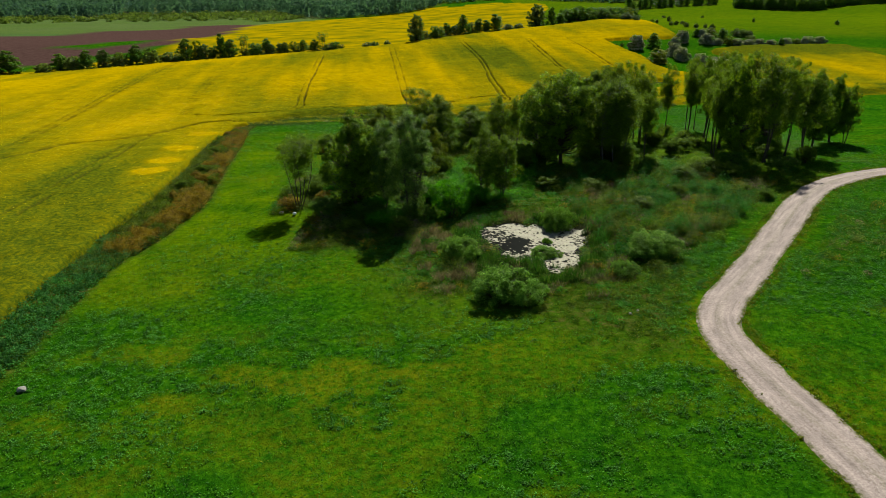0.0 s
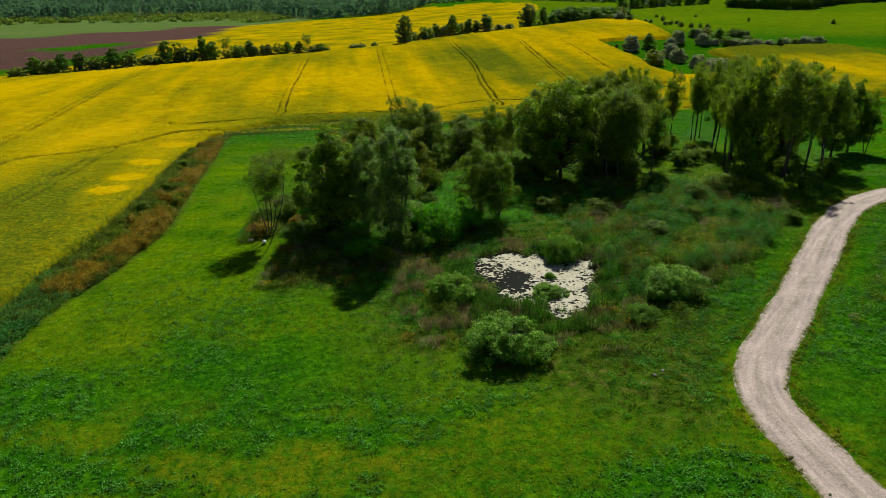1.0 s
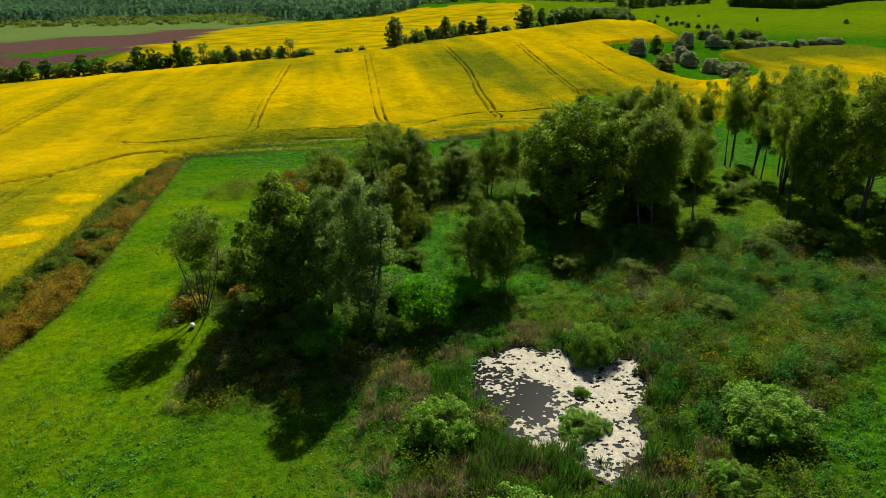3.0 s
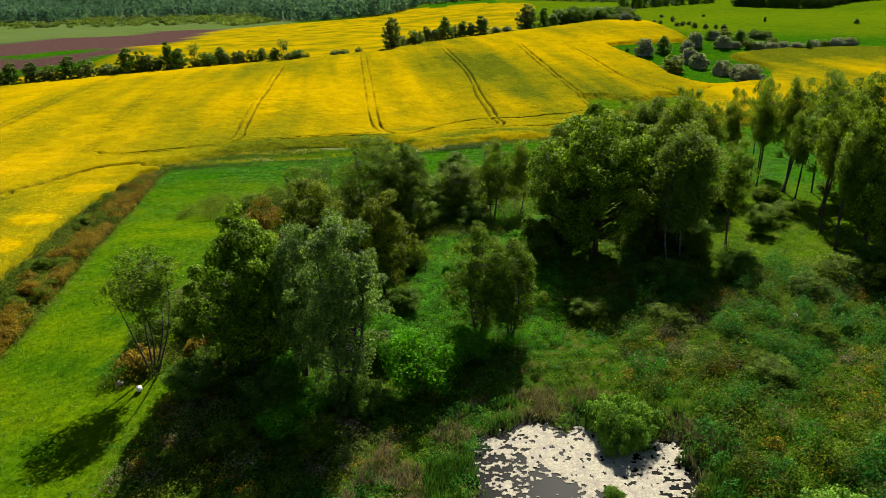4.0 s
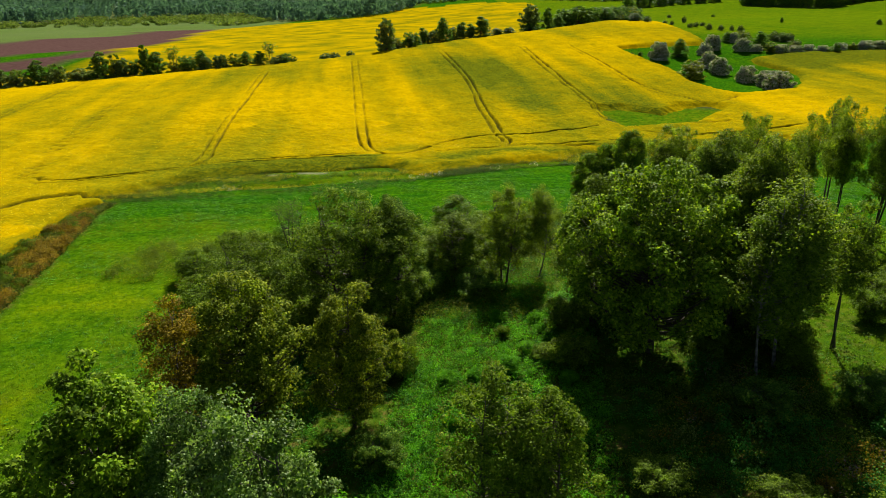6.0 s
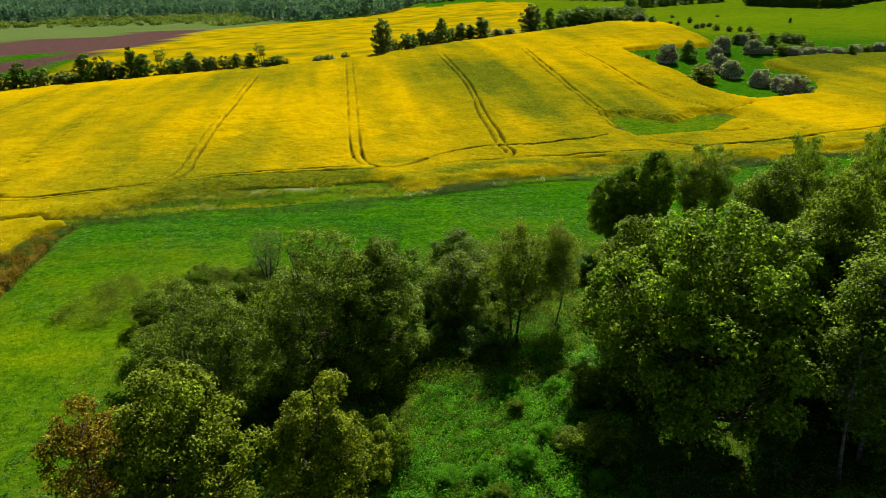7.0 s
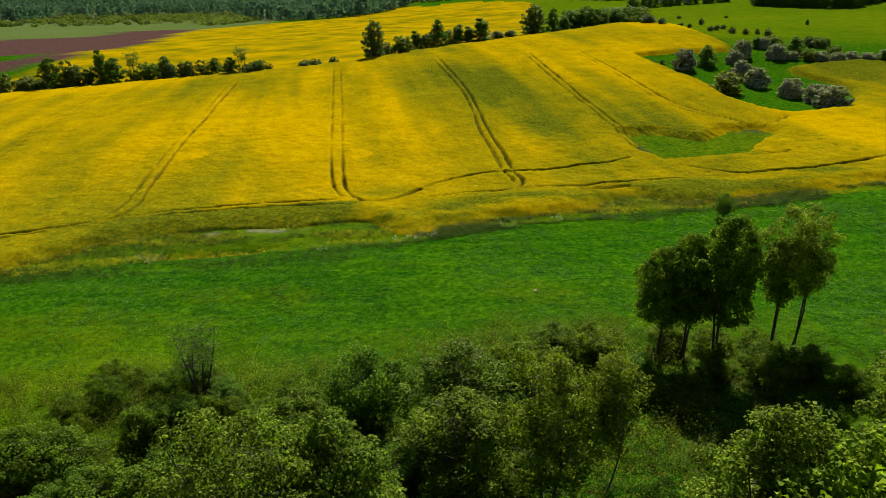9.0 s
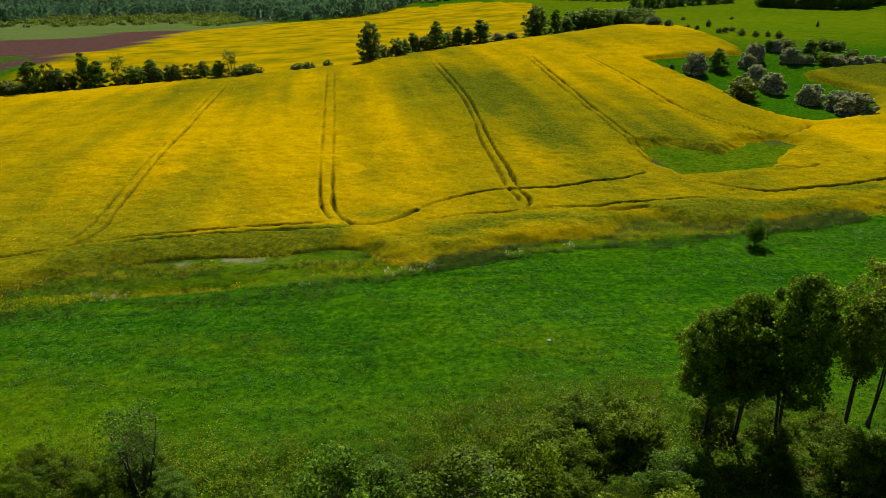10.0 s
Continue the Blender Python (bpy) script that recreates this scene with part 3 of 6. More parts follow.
def make_plain(name, a, b, scale, rough=0.9):
    m, nt, bsdf, link = material(name)
    f = noise_of(nt, scale, 5)
    link(ramp_of(nt, f, (0.35, a), (0.65, b)), bsdf.inputs["Base Color"])
    bsdf.inputs["Roughness"].default_value = rough
    bump_of(nt, f, 0.4, 0.02, bsdf)
    return m


M_GROUND, M_CROP, M_GRAVEL, M_WATER = make_ground_material(), make_crop_material(), make_gravel(), make_water()
M_MAT = make_mat()
M_STONE = make_plain("pale_stone", (0.1232, 0.112, 0.0952), (0.2128, 0.2016, 0.1792), 9)
M_PLASTER = make_plain("old_plaster", (0.42, 0.38, 0.33), (0.55, 0.5, 0.44), 0.6)
M_ROOF = make_plain("worn_roof", (0.10, 0.055, 0.055), (0.16, 0.095, 0.10), 0.5)
M_PLASTIC = make_plain("white_plastic", (0.6, 0.6, 0.58), (0.75, 0.75, 0.73), 4, 0.5)
M_RUBBER = make_plain("dark_lining", (0.02, 0.02, 0.02), (0.05, 0.05, 0.045), 5, 0.8)

# ---- ground: one sheet to the horizon ----
gx = np.concatenate([-np.geomspace(1600, 132, 36), np.arange(-130, -56, 2.0), np.arange(-56, 78, 0.6), np.arange(78, 140, 2.0), np.geomspace(142, 1600, 36)])
gy = np.concatenate([-np.geomspace(300, 22, 16), np.arange(-20, 14, 2.0), np.arange(14, 186, 0.6), np.arange(186, 330, 2.0), np.arange(330, 700, 6.0), np.geomspace(706, 4200, 40)])
GX, GY = np.meshgrid(gx, gy)
GZ = land(GX, GY)
road_d = from_line(ROAD, GX, GY)
fine_zone = sm(140, 60, np.abs(GX - 10)) * sm(230, 180, GY)
wildness = np.exp(-(((GX - 6) / 13) ** 2 + ((GY - 64) / 13) ** 2) ** 2)
wildness = np.maximum(wildness, np.exp(-(((GX - 14) / 36) ** 2 + ((GY - 104) / 33) ** 2) ** 3) * 0.75)
wildness = np.maximum(wildness, np.exp(-(((GX + 9.5) / 8.5) ** 2 + ((GY - 72.5) / 6.5) ** 2) ** 2))
wildness = wildness * (1 - 0.55 * sm(20, 26, GX) * sm(86, 94, GY))
wildness = np.maximum(wildness, np.exp(-(((GX - 27) / 15) ** 2 + ((GY - 79) / 17) ** 2) ** 2) * 0.95 * sm(3, 7, road_d))
wildness = np.maximum(wildness, np.exp(-(((GX - 14) / 9) ** 2 + ((GY - 54) / 9) ** 2) ** 2) * 0.8 * sm(2, 4, road_d))
strip_m = np.interp(GY, STRIP_Y, STRIP_MEADOW_X)
strip_c = np.interp(GY, STRIP_Y, STRIP_CROP_X)
in_strip = sm(1.0, -0.6, GX - strip_m) * sm(-1.5, 0.5, GX - strip_c) * (GY < 152)
WOODS_X = [-900, -600, -450, -411, -355, -318, -248, -182, -127, -86, -61, -50, -30, 60, 130, 420]
WOODS_Y = [700, 790, 833, 895, 905, 935, 925, 800, 722, 704, 698, 770, 900, 900, 700, 720]
woods_edge = np.interp(GX, WOODS_X, WOODS_Y)
wildness = np.clip(np.maximum(wildness, np.maximum(in_strip, (GY > woods_edge) * 1.0)) * (0.35 + 1.1 * fnoise(GX, GY, 5, 2)), 0, 1)
rough_ground = (fnoise(GX, GY, 2.6, 1) - 0.5) * (0.16 + 0.55 * wildness) + (fnoise(GX, GY, 14, 4) - 0.5) * 0.4
pond_in = inside(POND, GX, GY)
GZ = GZ + rough_ground * fine_zone * sm(1.6, 3.5, road_d)
GZ = np.where(pond_in, np.minimum(GZ, WATER - 0.22), GZ)
ditch = np.exp(-((GY - np.interp(GX, EDGE_X, EDGE_Y) - 1.3) / 1.0) ** 2) * sm(-40, -34, GX) * sm(-8, -14, GX) * sm(0.35, 0.6, fnoise(GX, GY, 7, 58))
GZ = GZ - 0.6 * ditch
bank = sm(2.2, 0.2, from_line(POND + POND[:1], GX, GY)) * ~pond_in
GZ = GZ + bank * 0.10
mud = np.clip(pond_in * 1.0 + bank * 0.7 * fnoise(GX, GY, 1.5, 8), 0, 1)
mud = np.maximum(mud, 0.8 * np.exp(-((GX - 62) / 5) ** 2 - ((GY - 222) / 2.2) ** 2))
mud = np.maximum(mud, 0.85 * np.exp(-(from_line([(33.6, 210), (34.6, 203), (35.2, 197.5)], GX, GY) / 0.8) ** 2))
mud = np.maximum(mud, 0.85 * np.exp(-(from_line([(-11.5, 178.1), (-9.3, 177.3), (-6.5, 177.5)], GX, GY) / 0.8) ** 2))
pale = np.exp(-(from_line([(-29.7, 166.4), (-26.9, 167.3), (-24.1, 168.0), (-19.5, 167.6), (-17.8, 168.2)], GX, GY) / 0.6) ** 2) * 0.7 * sm(0.42, 0.62, fnoise(GX, GY, 1.6, 59))
# beige mixed into the far left valley as painted distance haze
pale = np.maximum(pale, (0.1 + 0.16 * fnoise(GX, GY, 40, 57)) * (GY > 500) * (GX < -150))
FAR_RAPE = [(-215, 300), (-157, 347), (-159, 372), (-165, 420), (-156, 461), (-176, 559), (-186, 629), (-152, 682), (-86, 696), (-53, 730), (-62, 841), (-13, 802), (26, 836), (76, 731), (71, 647), (56, 569), (45, 485), (36, 380), (10, 345), (-20, 316), (-60, 300)]
SOIL = [(-460, 500), (-308, 511), (-302, 542), (-301, 585), (-277, 584), (-237, 573), (-254, 652), (-212, 650), (-190, 638), (-174, 559), (-157, 469), (-156, 425), (-156, 395), (-165, 375), (-174, 361), (-191, 346), (-197, 331), (-260, 300), (-460, 300)]
GREEN_ISLE = [(-220, 381), (-219, 390), (-217, 394), (-206, 410), (-196, 420), (-186, 418), (-181, 404), (-186, 390), (-201, 377)]
SPROUTS = [(202, 381), (225, 438), (268, 510), (299, 532), (340, 520), (260, 390)]
rape_far = (inside(FAR_RAPE, GX, GY) & (GY > crest_y(GX) - 12)) * 1.0
soil = inside(SOIL, GX, GY) & ~inside(GREEN_ISLE, GX, GY) & (GY > crest_y(GX) + 12)
d1 = fnoise(GX, GY * 1.6, 13, 11)
dry = sm(0.54, 0.68, d1) * (0.28 + 0.2 * sm(66, 50, GY)) * (GY < 150)
belt = np.exp(-((GY - 42 - 0.05 * GX) / 6.0) ** 2) * sm(0.38, 0.62, fnoise(GX * 0.8, GY * 1.5, 6, 12)) * sm(0.34, 0.62, fnoise(GX, GY * 1.4, 2.4, 13)) * sm(-38, -28, GX) * sm(34, 10, GX)
dry = np.clip(np.maximum(dry * 0.8, belt * 0.85) + 0.45 * sm(3.5, 1.2, road_d) + 0.5 * sm(150, 330, GX) * 0.4, 0, 1)
dry = np.maximum(dry, (0.12 + 0.5 * fnoise(GX, GY, 25, 14)) * sm(300, 340, GY) * (GX > 50))
# the same valley greyed further for haze through the dry mask
dry = np.maximum(dry, 0.3 * (GY > 540) * (GX < -140))
dry = np.where(crop_region(GX, GY), 0.6, dry)
lime = sm(52, 72, GY) * sm(150, 115, GY) * sm(-12, -22, GX) * (0.35 + 0.9 * fnoise(GX, GY, 8, 15))
lime = np.clip(np.maximum(lime, 0.8 * np.exp(-((GX + 2 - (GY - 55) * -0.4) / 7) ** 2 - ((GY - 55) / 7) ** 2)) + 0.5 * sm(0.55, 0.7, fnoise(GX, GY, 16, 16)) * (GY < 130) * sm(10, 0, GX), 0, 1)
lime = np.clip(lime + 0.3 * sm(142, 137, GY) * sm(130, 135, GY) * (GX > -30) * (GX < 30) + 0.14 * sm(0.5, 0.7, fnoise(GX * 0.16, GY * 1.1, 3, 20)) * sm(120, 135, GY), 0, 1)
lime = np.maximum(lime, (0.35 + 0.6 * fnoise(GX, GY, 30, 24)) * sm(318, 345, GY) * (GX > 50))
lime = np.where(inside(SPROUTS, GX, GY), 1.0, lime)
lime = np.maximum(lime, (0.35 + 0.7 * fnoise(GX, GY, 6, 25)) * sm(19, 25, GX) * sm(52, 44, GX) * sm(84, 92, GY) * sm(134, 124, GY))
dry = np.where(inside(CLEARING, GX, GY), 0.25 + 0.5 * fnoise(GX, GY, 5, 50), dry)
verge_zone = (GX > -52) & (GX < 90) & (np.abs(GY - np.interp(GX, EDGE_X, EDGE_Y) - 5.2) < 5.2)
dry = np.where(verge_zone, 0.05 + 0.5 * fnoise(GX, GY * 2.5, 6, 17), dry)
lime = np.where(verge_zone, 0.45, lime)
ground = new("ground", raw_mesh("ground", np.stack([GX, GY, GZ], -1).reshape(-1, 3), grid_faces(len(gx), len(gy)), M_GROUND, True,
                                {"dry": dry, "wild": wildness, "mud": mud, "soil": soil * 1.0, "rape": rape_far, "lime": lime, "pale": pale, "mown": sm(118, 136, GY) * (GY < 185)}))
tagged(ground, "green meadow land rising to a hill", "ground", kind="structure")


def ground_z(x, y):
    """Height of the sheet as built."""
    x, y = np.asarray(x, float), np.asarray(y, float)
    i = np.clip(np.searchsorted(gx, x) - 1, 0, len(gx) - 2)
    j = np.clip(np.searchsorted(gy, y) - 1, 0, len(gy) - 2)
    u, v = (x - gx[i]) / (gx[i + 1] - gx[i]), (y - gy[j]) / (gy[j + 1] - gy[j])
    return (GZ[j, i] * (1 - u) + GZ[j, i + 1] * u) * (1 - v) + (GZ[j + 1, i] * (1 - u) + GZ[j + 1, i + 1] * u) * v


def grid_of(a, x, y):
    i = np.clip(np.searchsorted(gx, x) - 1, 0, len(gx) - 2)
    j = np.clip(np.searchsorted(gy, y) - 1, 0, len(gy) - 2)
    return a[j, i]


# ---- farm track ----
def smooth_line(line, step):
    p = np.array(line, float)
    for _ in range(3):
        q = np.empty((2 * len(p) - 2, 2))
        q[0::2], q[1::2] = 0.75 * p[:-1] + 0.25 * p[1:], 0.25 * p[:-1] + 0.75 * p[1:]
        p = np.concatenate([p[:1], q, p[-1:]])
    s = np.concatenate([[0], np.cumsum(np.hypot(*np.diff(p, axis=0).T))])
    t = np.arange(0, s[-1], step)
    return np.stack([np.interp(t, s, p[:, 0]), np.interp(t, s, p[:, 1])], 1)


rl = smooth_line(ROAD, 0.5)
rt = np.gradient(rl, axis=0)
rt /= np.linalg.norm(rt, axis=1)[:, None]
rn = np.stack([-rt[:, 1], rt[:, 0]], 1)
across = np.linspace(-1.12, 1.12, 23)
along = np.arange(len(rl)) * 0.5
half = 1.74 + 0.5 * (fnoise(along, along * 0, 3, 21) - 0.5)
halfR = 1.74 + 0.6 * (fnoise(along, along * 0 + 40, 3, 22) - 0.5)
w = np.where(across[None] < 0, across[None] * half[:, None], across[None] * halfR[:, None])
RX, RY = rl[:, :1] + rn[:, :1] * w, rl[:, 1:] + rn[:, 1:] * w
ruts = -0.06 * np.exp(-((np.abs(w) - 0.85) / 0.28) ** 2) + 0.03 * np.exp(-(w / 0.35) ** 2)
RZ = ground_z(RX, RY) + 0.09 - 0.10 * np.abs(across[None]) ** 6 + ruts + 0.03 * (fnoise(RX, RY, 0.8, 5) - 0.5)
verge = np.clip(np.maximum(sm(0.74, 0.98, np.abs(across))[None] * 1.4, 0.55 * np.exp(-(w / 0.3) ** 2) * fnoise(RX, RY, 6, 31)), 0, 1)
road = new("road", raw_mesh("road", np.stack([RX, RY, RZ], -1).reshape(-1, 3), grid_faces(len(across), len(rl)), M_GRAVEL, True, {"verge": verge, "along": (along * 0.22)[:, None] + 0 * w, "across": w * 2.6}))
tagged(road, "pale gravel farm track with two worn ruts", "road", kind="structure")

# ---- rape crop with wheel tracks pressed into it ----
cx = np.concatenate([np.arange(-215, -130, 2.0), np.arange(-130, -60, 0.8), np.arange(-60, 64, 0.22), np.arange(64, 150, 0.8)])
cy = np.concatenate([np.arange(-18, 40, 2.0), np.arange(40, 100, 0.7), np.arange(100, 160, 0.6), np.arange(160, 224, 0.3), np.arange(224, 300, 1.0), np.arange(300, 392, 1.2)])
CX, CY = np.meshgrid(cx, cy)
mask = crop_region(CX, CY).astype(float)


def blur(a, n):
    for _ in range(n):
        p = np.pad(a, 1, mode="edge")
        a = (p[:-2, 1:-1] + p[2:, 1:-1] + p[1:-1, :-2] + p[1:-1, 2:] + p[1:-1, 1:-1] * 2) / 6
    return a


stand = sm(0.15, 0.85, blur(mask, 6) + 0.35 * (fnoise(CX, CY, 3, 41) - 0.5))
edge_d = CY - np.interp(CX, EDGE_X, EDGE_Y)
pit = inside(CLEARING, CX, CY)
fade = sm(0.3, 4.5, from_line(CLEARING + CLEARING[:1], CX, CY) + 2.5 * (fnoise(CX, CY, 3, 47) - 0.5))
stand = np.where(pit, stand * 0.4, stand * fade)
front = np.exp(-((edge_d - 4) / 9) ** 2) * (CX > -52) * (CY > 150)
soft = sm(-0.5, 5.0, edge_d - np.interp(CX, VERGE_X, VERGE_W) + 2.6 * (fnoise(CX * 0.55, CY, 4, 46) - 0.5))
stand = stand * (1 - front) + np.minimum(stand, soft) * front
pressed = np.zeros(CX.shape)
for depth, width, line in RUTS:
    pl = smooth_line(line, 2.5)
    i0, i1 = np.searchsorted(cx, [pl[:, 0].min() - 2, pl[:, 0].max() + 2])
    j0, j1 = np.searchsorted(cy, [pl[:, 1].min() - 2, pl[:, 1].max() + 2])
    X, Y = CX[j0:j1, i0:i1], CY[j0:j1, i0:i1]
    gap = sm(0.05, 0.5, fnoise(X, Y, 5, 44) - 0.25 + 0.45 * depth)
    gap = gap * (0.25 + 0.75 * sm(0, 16, np.hypot(X - pl[0, 0], Y - pl[0, 1])))
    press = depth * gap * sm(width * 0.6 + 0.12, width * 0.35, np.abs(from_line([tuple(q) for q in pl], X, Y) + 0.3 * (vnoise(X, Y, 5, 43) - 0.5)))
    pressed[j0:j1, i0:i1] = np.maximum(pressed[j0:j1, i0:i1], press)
crop_h = stand * (1.05 + 0.35 * (fnoise(CX, CY, 7, 42) - 0.5) + 0.2 * (vnoise(CX, CY, 0.9, 45) - 0.5)) * (1 - 0.8 * pressed)
bloom = crop_bloom(CX, CY)
keep = stand > 0.02
CZ = ground_z(CX, CY) + crop_h - 0.25 * (1 - stand)
cf = grid_faces(len(cx), len(cy))
cf = cf[keep.ravel()[cf].any(1)]
used = np.unique(cf)
remap = np.zeros(CX.size, int)
remap[used] = np.arange(len(used))
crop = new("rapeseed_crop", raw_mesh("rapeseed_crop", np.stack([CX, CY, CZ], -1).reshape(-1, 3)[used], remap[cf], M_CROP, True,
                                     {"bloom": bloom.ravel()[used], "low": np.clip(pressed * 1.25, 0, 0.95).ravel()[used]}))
tagged(crop, "yellow rape crop in flower with pressed wheel tracks", "crop", kind="stuff")

rng = np.random.default_rng(5)
n = 520000
px, py = rng.uniform(-120, 115, n), 60 + 210 * rng.uniform(0, 1, n) ** 1.05
ci, cj = np.searchsorted(cx, px) - 1, np.searchsorted(cy, py) - 1
ok = (stand[cj, ci] > 0.25) & (pressed[cj, ci] < 0.4) & (rng.uniform(0, 1, n) < (0.35 + 0.65 * bloom[cj, ci]) * sm(235, 150, py))
px, py, pz = px[ok], py[ok], CZ[cj, ci][ok]
bl = bloom[cj, ci][ok]
flower = rng.uniform(0, 1, len(px)) < np.clip(bl * 1.1, 0.0, 0.92)
k = flower.sum()
c = np.stack([px[flower], py[flower], pz[flower] + rng.uniform(0.0, 0.14, k)], 1)
v, f = leaf_quads(c, rng.normal(size=(k, 3)) * 0.35 + [0, 0.2, 1.0], 0.15, rng, 0.85, 0.05)
tagged(new("rape_flowers", raw_mesh("rape_flowers", v, f, M_PETAL)), "yellow flower heads over the rape crop", "crop", kind="stuff")

# ---- pond ----
me = bpy.data.meshes.new("water")
bm = bmesh.new()
wx, wy = np.arange(0, 15, 0.2), np.arange(56.5, 75.5, 0.2)
WX, WY = np.meshgrid(wx, wy)
wet = inside(POND, WX, WY)
wf = grid_faces(len(wx), len(wy))
wf = wf[wet.ravel()[wf].any(1)]
wv = {int(i): bm.verts.new((WX.ravel()[i], WY.ravel()[i], WATER)) for i in np.unique(wf)}
for q in wf:
    bm.faces.new([wv[int(i)] for i in q])
bm.to_mesh(me)
bm.free()
me.materials.append(M_WATER)
tagged(new("water", me), "dark still water of a small pond", "water", kind="structure")

# floating algae: a thin ragged mat with holes, broken up over the open water
rng = np.random.default_rng(8)
ax_, ay_ = np.arange(0.6, 14.2, 0.075), np.arange(57.4, 74.6, 0.085)
AX, AY = np.meshgrid(ax_, ay_)
AX = AX + rng.uniform(-0.03, 0.03, AX.shape)
AY = AY + rng.uniform(-0.034, 0.034, AY.shape)
shore = from_line(POND + POND[:1], AX, AY)
need = 0.37 + 0.22 * (vnoise(AX, AY, 2.5, 63) - 0.5)
rim = from_line(OPEN_WATER + OPEN_WATER[:1], AX, AY)
need = np.where(inside(OPEN_WATER, AX, AY), 0.49 + 0.19 * sm(0.0, 1.2, rim), need)
need = np.where((AX < 4.4) & (AY < 70.6) & ~inside(OPEN_WATER, AX, AY), 0.55, need)
need = need + 0.25 * sm(0.7, 0.0, shore) * fnoise(AX, AY, 1.1, 62) + 0.12 * sm(61.5, 59.5, AY)
cover = 0.45 * fnoise(AX * 0.8, AY * 1.3, 0.6, 61) + 0.55 * vnoise(AX, AY * 1.4, 0.17, 64)
live = inside(POND, AX + 1.6 * (fnoise(AX, AY, 1.6, 66) - 0.5), AY + 1.6 * (fnoise(AX, AY, 1.6, 67) - 0.5)) & (cover > need)
AZ = WATER + 0.012 + 0.05 * np.clip(cover - need, 0, 0.4) + 0.02 * fnoise(AX, AY, 0.3, 65)
af = grid_faces(len(ax_), len(ay_))
af = af[live.ravel()[af].sum(1) >= 3]
top = np.stack([AX, AY, AZ], -1).reshape(-1, 3)
used = np.unique(af)
remap = np.zeros(AX.size, int)
remap[used] = np.arange(len(used))
tagged(new("floating_algae", raw_mesh("floating_algae", top[used], remap[af], M_MAT, True)), "pale cream mat of dried algae on the pond", "algae", kind="stuff")

# ---- trees and shrubs ----
PROTO = {}


def crown_clusters(rng, count, rx, z0, z1, shell, skew=0.0, shape="round"):
    """Middles of leaf clusters inside a crown between the heights z0 and z1."""
    d = rng.normal(size=(count, 3))
    d /= np.linalg.norm(d, axis=1)[:, None]
    r = rng.uniform(0, 1, count) ** shell
    zc, rz = (z0 + z1) / 2, (z1 - z0) / 2
    p = d * r[:, None]
    fat = np.ones(count)
    if shape == "tall":
        fat = 1.0 - 0.35 * np.clip(p[:, 2], 0, 1)
    if shape == "fan":
        fat = 0.55 + 0.5 * (p[:, 2] + 1) / 2
    if shape == "cone":
        fat = 1.15 - 0.85 * (p[:, 2] + 1) / 2
    lump = 1 + 0.22 * np.sin(3 * np.arctan2(d[:, 1], d[:, 0]) + rng.uniform(0, 6)) * np.cos(2 * d[:, 2])
    return np.stack([p[:, 0] * rx * fat * lump + skew * p[:, 2], p[:, 1] * rx * fat * lump, zc + p[:, 2] * rz], 1)


